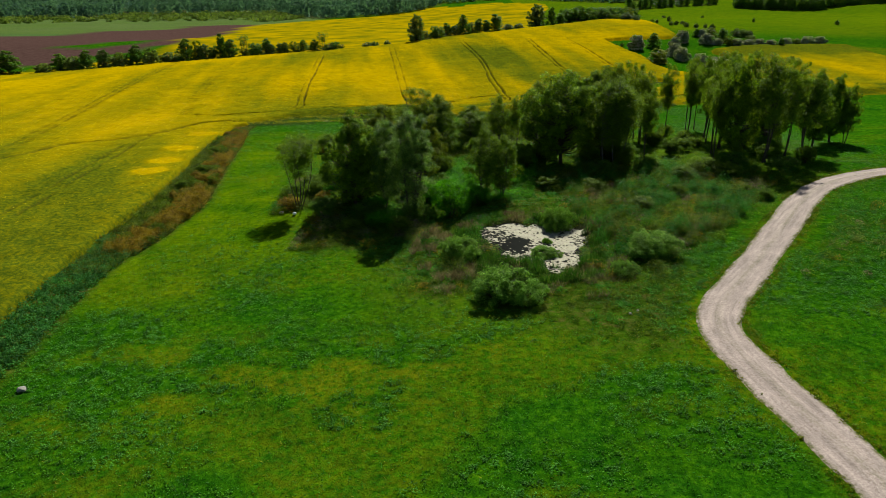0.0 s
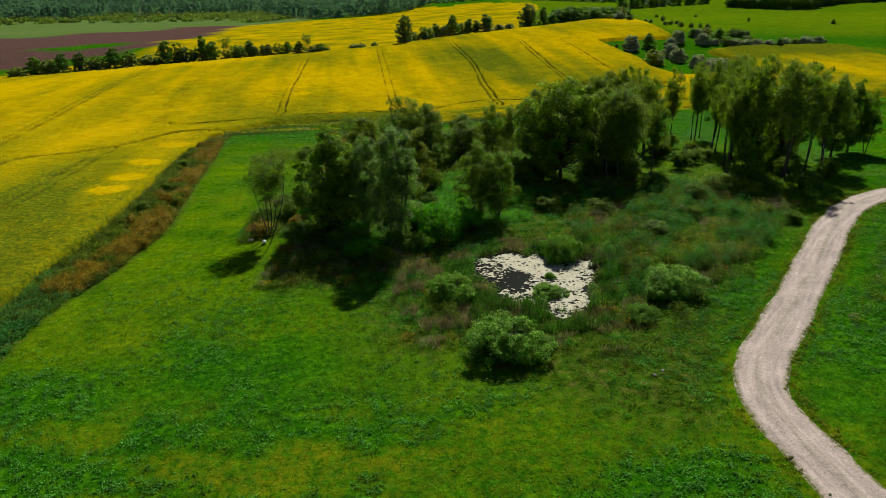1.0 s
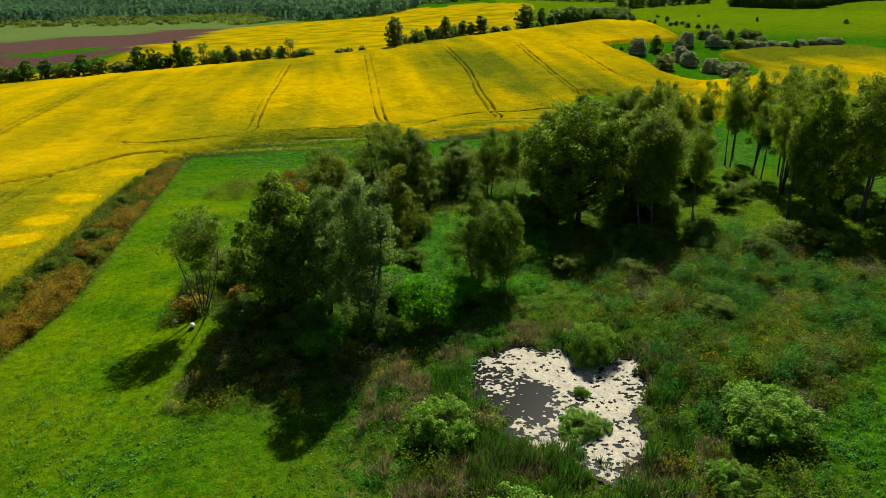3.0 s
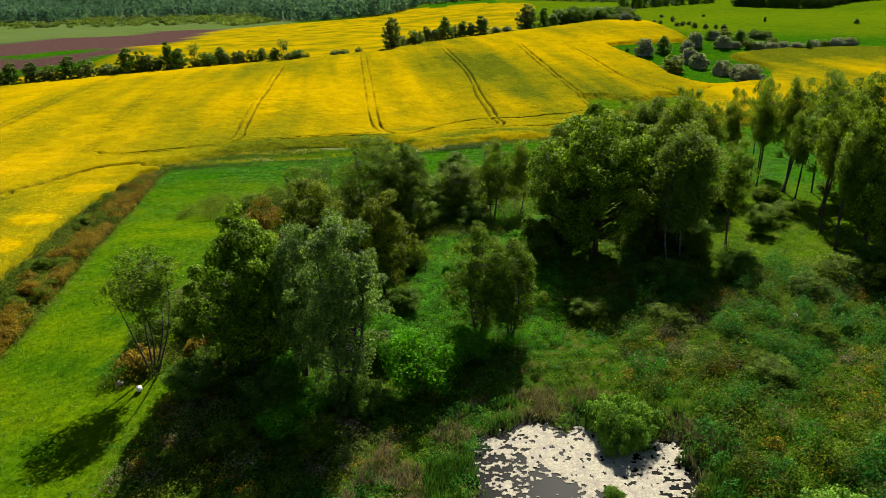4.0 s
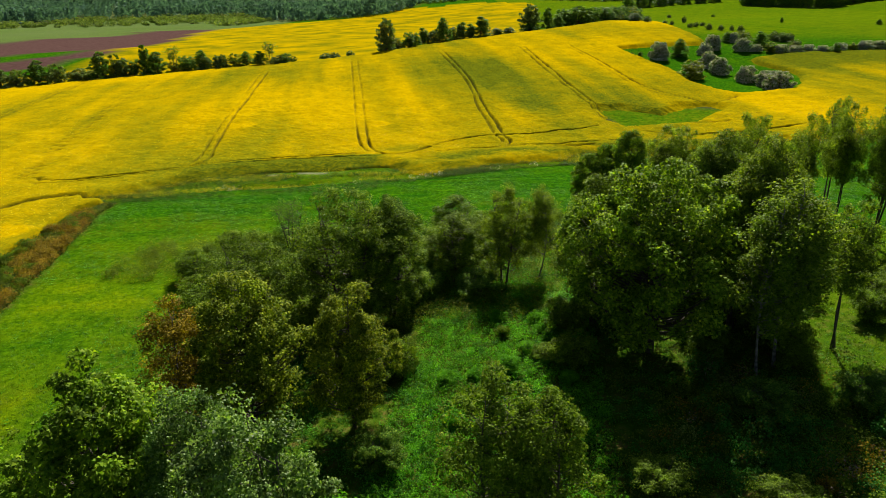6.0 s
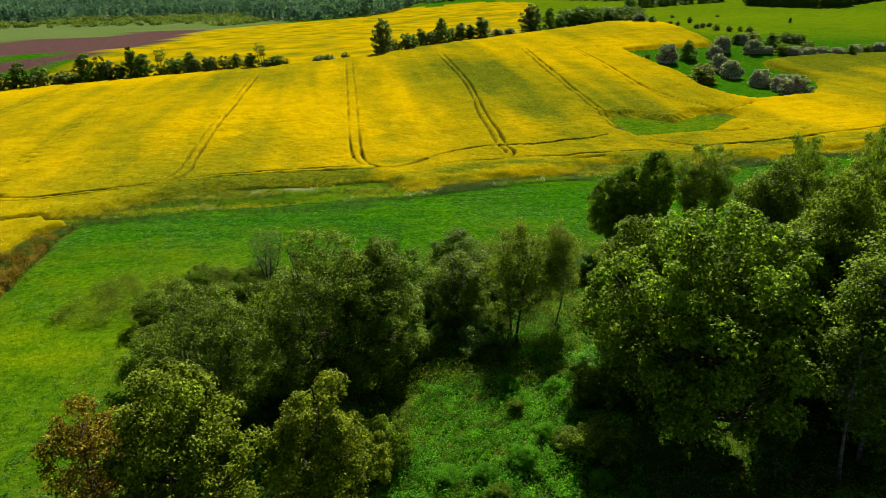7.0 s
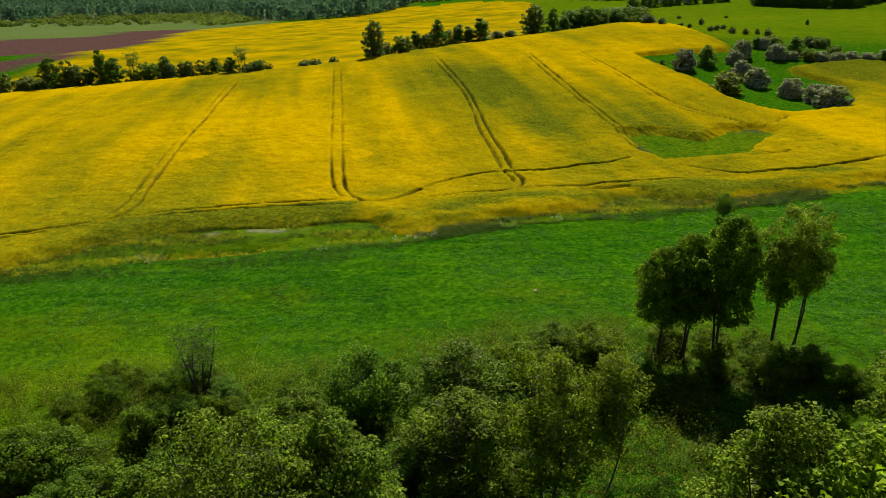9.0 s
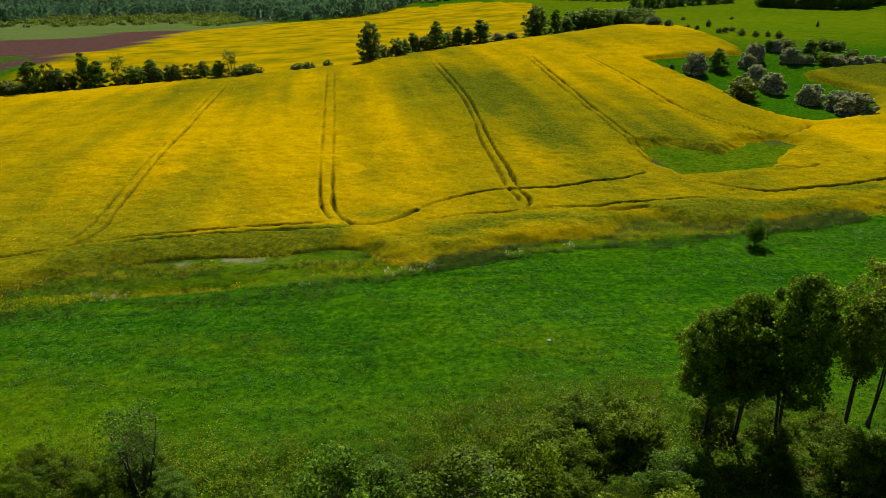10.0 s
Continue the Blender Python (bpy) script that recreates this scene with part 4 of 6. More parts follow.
def build_tree(kind, seed, h, r, z0, clusters, leaves, size, spread, leaf_mat, bark_mat, stems=1, splay=0.42, trunk_r=0.16, shape="round", shell=0.42, droop=0.0, name="tree", blossom=0, up=0.5, top=1.0):
    if size < 0.3:
        clusters, leaves, size, spread = int(clusters * 1.4), int(leaves * 1.4), size * 0.96, spread * 0.9
    rng = np.random.default_rng(seed)
    root = new(name)
    root.empty_display_size = 0.3
    cl = crown_clusters(rng, clusters, r * 0.86, z0, h * 0.96, shell, 0.0, shape)
    feet = []
    paths = []
    for s in range(stems):
        a = 6.28 * s / max(stems, 1) + rng.uniform(0, 1)
        spread_s = 0 if stems == 1 else 1
        foot = np.array([np.cos(a) * 0.16 * spread_s, np.sin(a) * 0.16 * spread_s, -0.15])
        head = np.array([np.cos(a) * r * splay * spread_s, np.sin(a) * r * splay * spread_s, h * rng.uniform(0.78, 0.9)])
        bow = rng.normal(size=3) * [0.03 * h, 0.03 * h, 0]
        line = []
        for t in np.linspace(0, 1, 7):
            q = foot + (head - foot) * np.array([t ** 1.3, t ** 1.3, t]) + bow * math.sin(3.14 * t)
            line.append((q, trunk_r * (1 - 0.88 * t) * (1.25 if t == 0 else 1)))
        paths.append([line])
        feet.append(line)
    for c in cl:
        which = int(rng.integers(len(feet)))
        line = feet[which]
        zs = np.array([q[0][2] for q in line])
        off = math.hypot(c[0], c[1])
        zt = np.clip(c[2] - off * rng.uniform(0.35, 0.8), h * 0.12, zs[-1] * 0.97)
        k = np.array([np.interp(zt, zs, [q[0][j] for q in line]) for j in range(3)])
        rad = max(0.018, np.interp(zt, zs, [q[1] for q in line]) * 0.45)
        m = (k + c) / 2 + [0, 0, -0.10 * off + rng.normal() * 0.1]
        paths[which].append([(k, rad), (m, rad * 0.6), (c, 0.008)])
    for group in paths:
        v, f = tubes(group, 5)
        part("trunk" if stems == 1 else "stem", raw_mesh("trunk", v, f, bark_mat, True), root)
    per = max(1, leaves // clusters)
    n = clusters * per
    d = rng.normal(size=(n, 3)) + [0, 0, 0.4]
    d /= np.linalg.norm(d, axis=1)[:, None]
    o = d * ((0.35 + 0.65 * rng.uniform(0, 1, n) ** 0.6) * spread * np.repeat(rng.uniform(0.55, 1.25, clusters), per))[:, None]
    o[:, 2] *= 0.85
    if droop:
        o[:, 2] -= droop * rng.uniform(0, 1, n) ** 1.5
    pos = np.repeat(cl, per, 0) + o
    pos[:, 2] = np.maximum(pos[:, 2], 0.06)
    nrm = rng.normal(size=(n, 3)) * 0.55 + [0, 0, up] + d * 0.9
    v, f = leaf_quads(pos, nrm, size, rng)
    part("crown", raw_mesh("crown", v, f, leaf_mat), root)
    if blossom:
        k = rng.integers(0, n, blossom)
        pick = pos[k] + d[k] * 0.12
        v, f = leaf_quads(pick, rng.normal(size=(blossom, 3)) + [0, 0, 0.4], size * 0.8, rng, 0.9)
        part("blossom", raw_mesh("blossom", v, f, M_BLOSSOM), root, "clusters of creamy white blossom")
    PROTO[kind] = [root, h, r, False]
    return root


KINDS = {
    "maple_a": dict(seed=11, h=13.5, r=6.2, z0=0.9, clusters=200, leaves=28000, size=0.27, spread=0.95, up=1.2, leaf_mat=M_MAPLE, bark_mat=M_BARK, trunk_r=0.26, shape="round", shell=0.36),
    "clump_tree": dict(seed=40, h=11.5, r=3.4, z0=3.4, up=0.9, clusters=120, leaves=17000, size=0.22, spread=0.75, leaf_mat=M_MAPLE, bark_mat=M_BARK, stems=2, trunk_r=0.14, shape="tall", shell=0.4),
    "maple_b": dict(seed=12, h=12, r=4, z0=0.5, up=1.1, clusters=145, leaves=19000, size=0.235, spread=0.8, leaf_mat=M_MAPLE, bark_mat=M_BARK, trunk_r=0.2, shape="tall", shell=0.36),
    "olive_tree": dict(seed=29, h=12, r=4, z0=0.6, up=1.1, clusters=120, leaves=18000, size=0.21, spread=0.78, leaf_mat=M_GOLDLEAF, bark_mat=M_BARK, trunk_r=0.18, shape="tall", shell=0.36),
    "aspen_a": dict(seed=13, h=13.5, r=3.6, z0=0.6, clusters=135, leaves=23000, size=0.17, spread=0.78, leaf_mat=M_ASPEN, bark_mat=M_BARK, stems=3, trunk_r=0.14, shape="tall", shell=0.4),
    "dome_tree": dict(seed=41, h=12.5, r=5, z0=0.2, clusters=170, leaves=23000, size=0.19, spread=0.85, up=0.8, leaf_mat=M_GROVE, bark_mat=M_BARK, stems=4, trunk_r=0.14, shape="round", shell=0.34),
    "grove_tree": dict(seed=43, h=14, r=3.2, z0=3.6, clusters=105, leaves=12000, size=0.2, spread=0.85, up=0.6, leaf_mat=M_BIRCHLEAF, bark_mat=M_BARK, stems=3, splay=0.3, trunk_r=0.13, shape="round", shell=0.45, droop=0.3),
    "aspen_b": dict(seed=14, h=12, r=3.4, z0=0.7, clusters=125, leaves=19000, size=0.19, spread=0.78, up=0.8, leaf_mat=M_BIRCHLEAF, bark_mat=M_BARK, stems=3, trunk_r=0.12, shape="tall", shell=0.4),
    "birch_a": dict(seed=15, h=13, r=2.4, z0=3.2, clusters=105, leaves=9000, size=0.18, spread=0.7, leaf_mat=M_BIRCHLEAF, bark_mat=M_BIRCH, trunk_r=0.09, shape="tall", shell=0.45, droop=0.7),
    "birch_b": dict(seed=16, h=14, r=2.8, z0=5.0, clusters=95, leaves=8000, size=0.2, spread=0.75, leaf_mat=M_BIRCHLEAF, bark_mat=M_BARK, stems=2, trunk_r=0.11, shape="fan", shell=0.42, droop=0.3),
    "thin": dict(seed=17, h=10.3, r=2.7, z0=4.2, clusters=80, leaves=4300, size=0.17, spread=0.7, leaf_mat=M_OLIVE, bark_mat=M_BARK, stems=5, splay=0.62, trunk_r=0.06, shape="fan", shell=0.5),
    "bare": dict(seed=27, h=5.6, r=2.4, z0=2.2, clusters=60, leaves=1500, size=0.13, spread=0.5, leaf_mat=M_HEDGE, bark_mat=M_BARK, stems=4, splay=0.55, trunk_r=0.08, shape="fan", shell=0.5),
    "small_a": dict(seed=18, h=9, r=2.6, z0=1.2, clusters=110, leaves=10000, size=0.16, spread=0.62, leaf_mat=M_BIRCHLEAF, bark_mat=M_BARK, stems=2, trunk_r=0.1, shape="tall", shell=0.4),
    "small_b": dict(seed=19, h=8, r=2.2, z0=0.8, clusters=90, leaves=9000, size=0.15, spread=0.6, leaf_mat=M_OLIVE, bark_mat=M_BARK, stems=3, trunk_r=0.08, shape="tall", shell=0.4),
    "shrub_a": dict(seed=20, h=3.0, r=2.0, z0=0.2, clusters=70, leaves=6000, size=0.15, spread=0.5, leaf_mat=M_OLIVE, bark_mat=M_BARK, stems=4, trunk_r=0.04, shell=0.4, name="shrub"),
    "shrub_b": dict(seed=21, h=4.0, r=2.3, z0=0.2, clusters=80, leaves=7000, size=0.15, spread=0.55, leaf_mat=M_HEDGE, bark_mat=M_BARK, stems=4, trunk_r=0.05, shell=0.4, name="shrub"),
    "shrub_c": dict(seed=22, h=3.4, r=2.2, z0=0.2, clusters=80, leaves=6500, size=0.15, spread=0.55, leaf_mat=M_FRESH, bark_mat=M_BARK, stems=4, trunk_r=0.05, shell=0.4, name="shrub"),
    "shrub_d": dict(seed=28, h=2.6, r=1.7, z0=0.15, clusters=60, leaves=4200, size=0.14, spread=0.5, leaf_mat=M_OLIVE, bark_mat=M_BARK, stems=4, trunk_r=0.04, shell=0.42, name="shrub"),
    "willow": dict(seed=23, h=2.4, r=3.0, z0=-0.5, clusters=170, leaves=16000, size=0.15, spread=0.5, leaf_mat=M_WILLOW, bark_mat=M_BARK, stems=6, trunk_r=0.05, shell=0.34, name="willow_bush", up=0.8),
    "rust_a": dict(seed=24, h=1.3, r=0.9, z0=0.08, clusters=26, leaves=1100, size=0.13, spread=0.36, leaf_mat=M_RUST, bark_mat=M_BARK, stems=4, trunk_r=0.025, shell=0.45, name="shrub"),
    "rust_b": dict(seed=25, h=1.1, r=0.9, z0=0.08, clusters=24, leaves=1000, size=0.13, spread=0.36, leaf_mat=M_RUST, bark_mat=M_BARK, stems=3, trunk_r=0.025, shell=0.45, name="shrub"),
    "rust_tree": dict(seed=26, h=9, r=2.4, z0=1.5, clusters=80, leaves=6500, size=0.16, spread=0.62, leaf_mat=M_RUST, bark_mat=M_BARK, stems=2, trunk_r=0.09, shape="tall", shell=0.42),
    "far_a": dict(seed=31, h=9, r=3.4, z0=-3.0, clusters=150, leaves=4600, size=0.50, spread=0.62, leaf_mat=M_HEDGE, bark_mat=M_BARK, trunk_r=0.2, shell=0.42, up=0.1),
    "far_b": dict(seed=32, h=11, r=2.8, z0=-3.5, clusters=150, leaves=4600, size=0.47, spread=0.58, leaf_mat=M_HEDGE, bark_mat=M_BARK, trunk_r=0.2, shape="tall", shell=0.42, up=0.1),
    "far_c": dict(seed=33, h=7, r=2.6, z0=-2.0, clusters=110, leaves=3000, size=0.45, spread=0.50, leaf_mat=M_GOLDLEAF, bark_mat=M_BARK, trunk_r=0.15, shell=0.42, up=0.1),
    "far_grey": dict(seed=37, h=9, r=2.9, z0=-2.5, clusters=150, leaves=4600, size=0.45, spread=0.55, leaf_mat=M_GREYLEAF, bark_mat=M_BARK, trunk_r=0.15, shape="tall", shell=0.42, up=0.1),
    "far_pale": dict(seed=34, h=4, r=2.4, z0=-1.2, clusters=90, leaves=2400, size=0.43, spread=0.42, leaf_mat=M_PALEHEDGE, bark_mat=M_BARK, trunk_r=0.1, shell=0.42, name="bush", up=0.1),
    "far_thin": dict(seed=35, h=10, r=2.6, z0=4.0, clusters=46, leaves=800, size=0.32, spread=0.7, leaf_mat=M_OLIVE, bark_mat=M_BARK, stems=3, trunk_r=0.12, shape="fan", shell=0.5),
    "blossom": dict(seed=36, h=4.6, r=3.0, z0=-1.4, clusters=170, leaves=5200, size=0.38, spread=0.45, leaf_mat=M_HEDGE, bark_mat=M_BARK, stems=3, trunk_r=0.09, shell=0.42, name="blossoming_bush", blossom=5200, up=0.1),
}


def place(kind, x, y, h, r, label, category="tree", group="", sink=0.0):
    if kind not in PROTO:
        build_tree(kind, **KINDS[kind])
    p = PROTO[kind]
    rnd = random.Random(int(x * 131 + y * 977))
    s = r / p[2]
    m = Matrix.LocRotScale((x, y, float(ground_z(x, y)) - sink), Euler((0, 0, rnd.uniform(0, 6.28))), (s * rnd.uniform(0.95, 1.05), s * rnd.uniform(0.95, 1.05), h / p[1]))
    if not p[3]:
        p[3] = True
        ob = p[0]
        ob.matrix_basis = m
        return tagged(ob, label, category, group)
    ob = copy_thing_at(p[0], m)
    return tagged(ob, label, category, group)


def copy_thing_at(ob, m):
    keep_scale = ob.scale.copy()
    ob.scale = (1, 1, 1)
    c = copy_thing(ob, m)
    ob.scale = keep_scale
    return c


# grove: big trees round the small pond
for kind, x, y, h, r, label in [
    ("thin", -20.4, 80.9, 9.7, 3.3, "slender multi-stemmed young tree with sparse olive leaves"),
    ("maple_b", -13.4, 81, 12.3, 4.2, "round dense green broadleaf tree at the meadow's edge"),
    ("aspen_a", -6.3, 76.4, 13.9, 3.5, "tall grey-green aspen with fine glinting leaves"),
    ("aspen_a", -9.6, 80, 12.0, 2.6, "grey-green aspen beside the tallest aspen"),
    ("olive_tree", -10.9, 91.8, 12.0, 3.8, "broad olive-green tree with a rounded top"),
    ("rust_tree", -14.8, 92, 10, 2.5, "small tree with reddish-brown young leaves"),
    ("olive_tree", -5.4, 93.4, 10.0, 3.0, "compact olive-green tree with layered clumps"),
    ("dome_tree", -7.5, 107, 12.0, 4.9, "wide many-stemmed green tree in the grove"),
    ("dome_tree", -14.2, 104.5, 9.8, 4.2, "spreading lower green tree of the grove"),
    ("aspen_b", -4.3, 109, 10.6, 3.6, "birch with light leaves beside the wide tree"),
    ("small_a", 2.4, 84.3, 9.2, 2.7, "young birch with olive tips in the clearing"),
    ("small_b", 4.7, 84, 7.8, 2.3, "grey-green willow beside the young birch"),
    ("small_a", 5.2, 115.2, 9.8, 2.8, "dark upright tree with a bare lower trunk"),
    ("birch_a", 8.4, 116.4, 9.6, 1.9, "narrow feathery birch in the grove"),
    ("small_b", 1, 121, 7.4, 3.4, "brownish-green bushy tree near the far meadow"),
    ("small_b", 0.8, 116.5, 6.8, 3.2, "dense dark bushy tree near the far meadow"),
    ("maple_a", 14.0, 100.4, 13.8, 6.4, "large dense dark green maple"),
    ("aspen_b", 11.2, 105.5, 12.0, 3.8, "green tree leaning against the large maple"),
    ("birch_a", 19.6, 96.4, 12.6, 2.9, "slim birch with several bare lower stems"),
    ("birch_a", 21.2, 97.6, 13.4, 3.2, "tall birch in a close row of stems"),
    ("birch_a", 22.4, 99.8, 12.8, 3.0, "birch with fine hanging twigs"),
    ("aspen_b", 20.6, 103.6, 13.2, 3.6, "leaning birch behind the row of stems"),
    ("birch_b", 26, 99.6, 10.8, 2.0, "thin leaning tree with a small high crown"),
    ("clump_tree", 15.6, 132, 9.2, 2.7, "dark green tree of a small far clump"),
    ("clump_tree", 19.1, 130, 11.7, 2.9, "dark tree with several bare trunks"),
    ("clump_tree", 17.4, 131.8, 10.2, 2.5, "dark leafy tree between bare trunks"),
    ("birch_b", 23.4, 131, 12.2, 2.6, "airy tree with forked bare stems"),
    ("birch_b", 26.2, 133, 11.6, 2.2, "airy tree with a thin open crown"),
    ("aspen_b", 22, 112.6, 13.6, 3.8, "green tree at the grove's middle"),
    ("birch_b", 41.5, 131.5, 14.6, 2.1, "tall tree with bare stems against the field"),
    ("birch_b", 44.8, 137, 13.2, 2.0, "tall open tree with bare stems"),
    ("birch_b", 37.2, 104.5, 14.4, 2.4, "tall leaning tree of the dense roadside clump"),
    ("grove_tree", 40.8, 111.4, 15.6, 3.5, "tall olive-green tree of the roadside clump"),
    ("maple_b", 38.6, 99.2, 14.6, 3.6, "dense dark tree of the roadside clump"),
    ("grove_tree", 42.2, 97.2, 15.4, 3.8, "tall leafy tree by the track"),
    ("birch_b", 35.6, 98.6, 13.6, 2.1, "tree with bare leaning trunks by the clump"),
    ("birch_b", 46.2, 100, 14.6, 2.5, "tall tree with light leaves by the track"),
    ("maple_b", 46.5, 108, 14, 3.6, "dense green tree behind the roadside clump"),
    ("grove_tree", 50.5, 104, 12.8, 3.2, "leafy tree at the clump's edge"),
    ("maple_b", 55.6, 111.6, 11.2, 3.1, "rounded tree standing near the track"),
    ("maple_b", 60.4, 116, 11.4, 3.3, "rounded olive tree standing near the track"),
    ("small_a", 61.6, 113.6, 10, 2.0, "small tree next to the rounded olive tree"),
    ("birch_b", 30.2, 124.8, 13.6, 2.1, "open tree with bare forked stems"),
    ("birch_b", 27.8, 121.4, 14.2, 2.1, "tall tree with a tufted olive top"),
    ("grove_tree", 29.6, 118, 12.6, 2.9, "leafy tree in the middle of the grove"),
    ("birch_b", 35.8, 125.6, 13.6, 2.1, "tall open tree in the grove's rear"),
    ("birch_b", 40.8, 127.8, 14.2, 2.3, "tall tree with dark forked stems"),
    ("grove_tree", 42.2, 123.4, 14.8, 2.9, "tall leafy tree in the rear clump"),
    ("birch_b", 45.3, 122.6, 15.6, 2.4, "tall tree with a high tufted crown"),
    ("grove_tree", 45.6, 114.2, 15.8, 3.2, "tall olive tree in the roadside clump"),
    ("aspen_b", 22.2, 104.4, 14.4, 3.4, "tall tree behind the birch stems"),
    ("aspen_b", 20.3, 111.2, 13, 3.2, "green tree behind the large maple"),
    ("birch_b", 40.4, 116.8, 13, 2.1, "airy tree of the roadside clump"),
    ("bare", -16.8, 128.2, 6.2, 2.6, "nearly bare dark small tree in the scrub"),
]:
    place(kind, x, y, h, r, label, "tree", "trees of the grove")

# bushes at the pond
for x, y, h, r, label in [
    (3.6, 53.6, 2.5, 3.5, "large rounded willow bush in front of the pond"),
    (-0.4, 63.2, 1.9, 2.5, "rounded bright green willow bush on the bank"),
    (10.2, 72.3, 2.5, 2.4, "round grey-green willow bush at the water's edge"),
    (18.2, 62.6, 2.0, 3.0, "spreading grey-green willow bush in the grass"),
    (7.9, 63.6, 1.1, 1.7, "low leafy willow growing in the pond"),
    (8.5, 67.2, 0.8, 0.6, "tiny yellow-green tuft growing in the pond"),
    (14.4, 58.0, 1.2, 1.5, "low green willow at the dry bank"),
]:
    place("willow", x, y, h, r, label, "bush", "bushes at the pond", 0.05)

# scrub in and round the grove
for kind, x, y, h, r, label in [
    ("shrub_c", -1.7, 77.2, 4.4, 2.8, "fresh green shrub in the sunny clearing"),
    ("shrub_c", -4.6, 82.6, 3.0, 2.4, "fresh green shrub under the aspens"),
    ("shrub_c", 1.2, 81, 2.6, 2.2, "fresh green shrub beside the young birch"),
    ("shrub_c", -9.2, 73.2, 2.2, 2.2, "bright green shrub in a sunny gap"),
    ("shrub_a", -12.4, 71.8, 1.6, 1.8, "leafy shrub among rank herbs"),
    ("shrub_c", -8.5, 76, 1.8, 2.0, "light green shrub at the meadow's edge"),
    ("shrub_a", -7.2, 72.4, 1.6, 1.6, "low leafy shrub at the aspen's foot"),
    ("shrub_b", -16.6, 78.2, 2.4, 2.2, "dark shrub in the shade of the maple"),
    ("shrub_b", -11, 76, 2.6, 2.4, "dark shrub under the round tree"),
    ("shrub_d", -22.4, 85.4, 2.2, 2.0, "yellowish shrub beside the slender tree"),
    ("shrub_d", -18.4, 86.6, 2.6, 2.2, "olive shrub behind the slender tree"),
    ("shrub_a", -20.6, 90.5, 2.2, 2.2, "leafy green shrub on the meadow's edge"),
    ("shrub_b", -4.7, 122.6, 6.4, 3.2, "tall dark rounded shrub by the far meadow"),
    ("shrub_d", -8.8, 119, 3.4, 2.8, "olive shrub in the scrub"),
    ("shrub_d", -12.6, 117, 3.6, 3.0, "olive-green shrub in the scrub"),
    ("shrub_a", -17.2, 116, 3.0, 2.8, "green shrub in the scrub"),
    ("shrub_d", -19.6, 110.6, 3.0, 2.6, "pale olive shrub on the scrub's edge"),
    ("shrub_d", -21.6, 120, 2.4, 2.4, "low olive shrub on the scrub's edge"),
    ("shrub_a", -9.4, 124.6, 2.8, 2.6, "leafy shrub near the far meadow"),
    ("shrub_a", 6.4, 130, 2.7, 2.4, "leafy shrub on the far meadow's edge"),
    ("shrub_a", 8.4, 133, 2.6, 2.2, "dense green shrub on the far meadow's edge"),
    ("shrub_a", 10.8, 130.6, 3.4, 2.6, "rounded green shrub on the far meadow's edge"),
    ("shrub_b", 12.4, 126.4, 3.0, 2.2, "dark shrub under the far clump"),
    ("shrub_d", 22.2, 129.2, 2.2, 1.8, "low olive shrub among bare trunks"),
    ("shrub_d", 4.2, 126, 4.4, 2.6, "yellow-green shrub near the far meadow"),
    ("shrub_b", 2.6, 112.2, 2.8, 2.2, "dark shrub in the shade of the upright tree"),
    ("shrub_b", 24.2, 92.6, 2.4, 1.9, "dark shrub at the birch stems"),
    ("shrub_b", 18.2, 92.2, 2.2, 2.2, "dark shrub under the large maple"),
    ("shrub_d", 31.4, 90.8, 2.4, 2.4, "olive shrub in the rough grass"),
    ("shrub_d", 34.2, 89.2, 2.0, 2.2, "olive shrub in the rough grass"),
    ("shrub_d", 28.2, 88.4, 1.5, 1.7, "low yellow-green shrub in the rough grass"),
    ("shrub_b", 36.4, 94, 2.6, 2.2, "dark shrub under the roadside clump"),
    ("shrub_b", 42.6, 92.6, 2.2, 2.0, "dark shrub at the clump's foot"),
    ("shrub_a", 33.8, 108, 2.4, 2.2, "leafy green shrub between the clumps"),
    ("shrub_a", 30.6, 115, 2.4, 2.4, "leafy green shrub in the glade"),
    ("shrub_c", 9.8, 108.4, 1.8, 2.0, "fresh green shrub in the glade"),
    ("shrub_d", 20.4, 76.8, 1.2, 1.6, "low olive shrub in the rough grass"),
    ("shrub_a", 16.2, 84.6, 1.5, 1.8, "low green shrub at the shade's edge"),
    ("shrub_a", 10.8, 86.4, 1.6, 1.8, "low green shrub at the shade's edge"),
    ("shrub_b", 35.3, 170.2, 3.4, 1.5, "lone dark bush beside the rape field"),
    ("rust_b", -21.8, 81.6, 1.6, 1.5, "rusty brown shrub at the slender tree"),
    ("rust_a", -17.4, 82.8, 1.9, 1.6, "rusty brown shrub at the slender tree"),
    ("rust_a", -24.2, 117.8, 1.2, 1.4, "rusty brown shrub at the scrub's edge"),
]:
    place(kind, x, y, h, r, label, "shrub", "scrub of the grove", 0.05)

# thicket that fills the gaps between the trees
rr_ = random.Random(76)
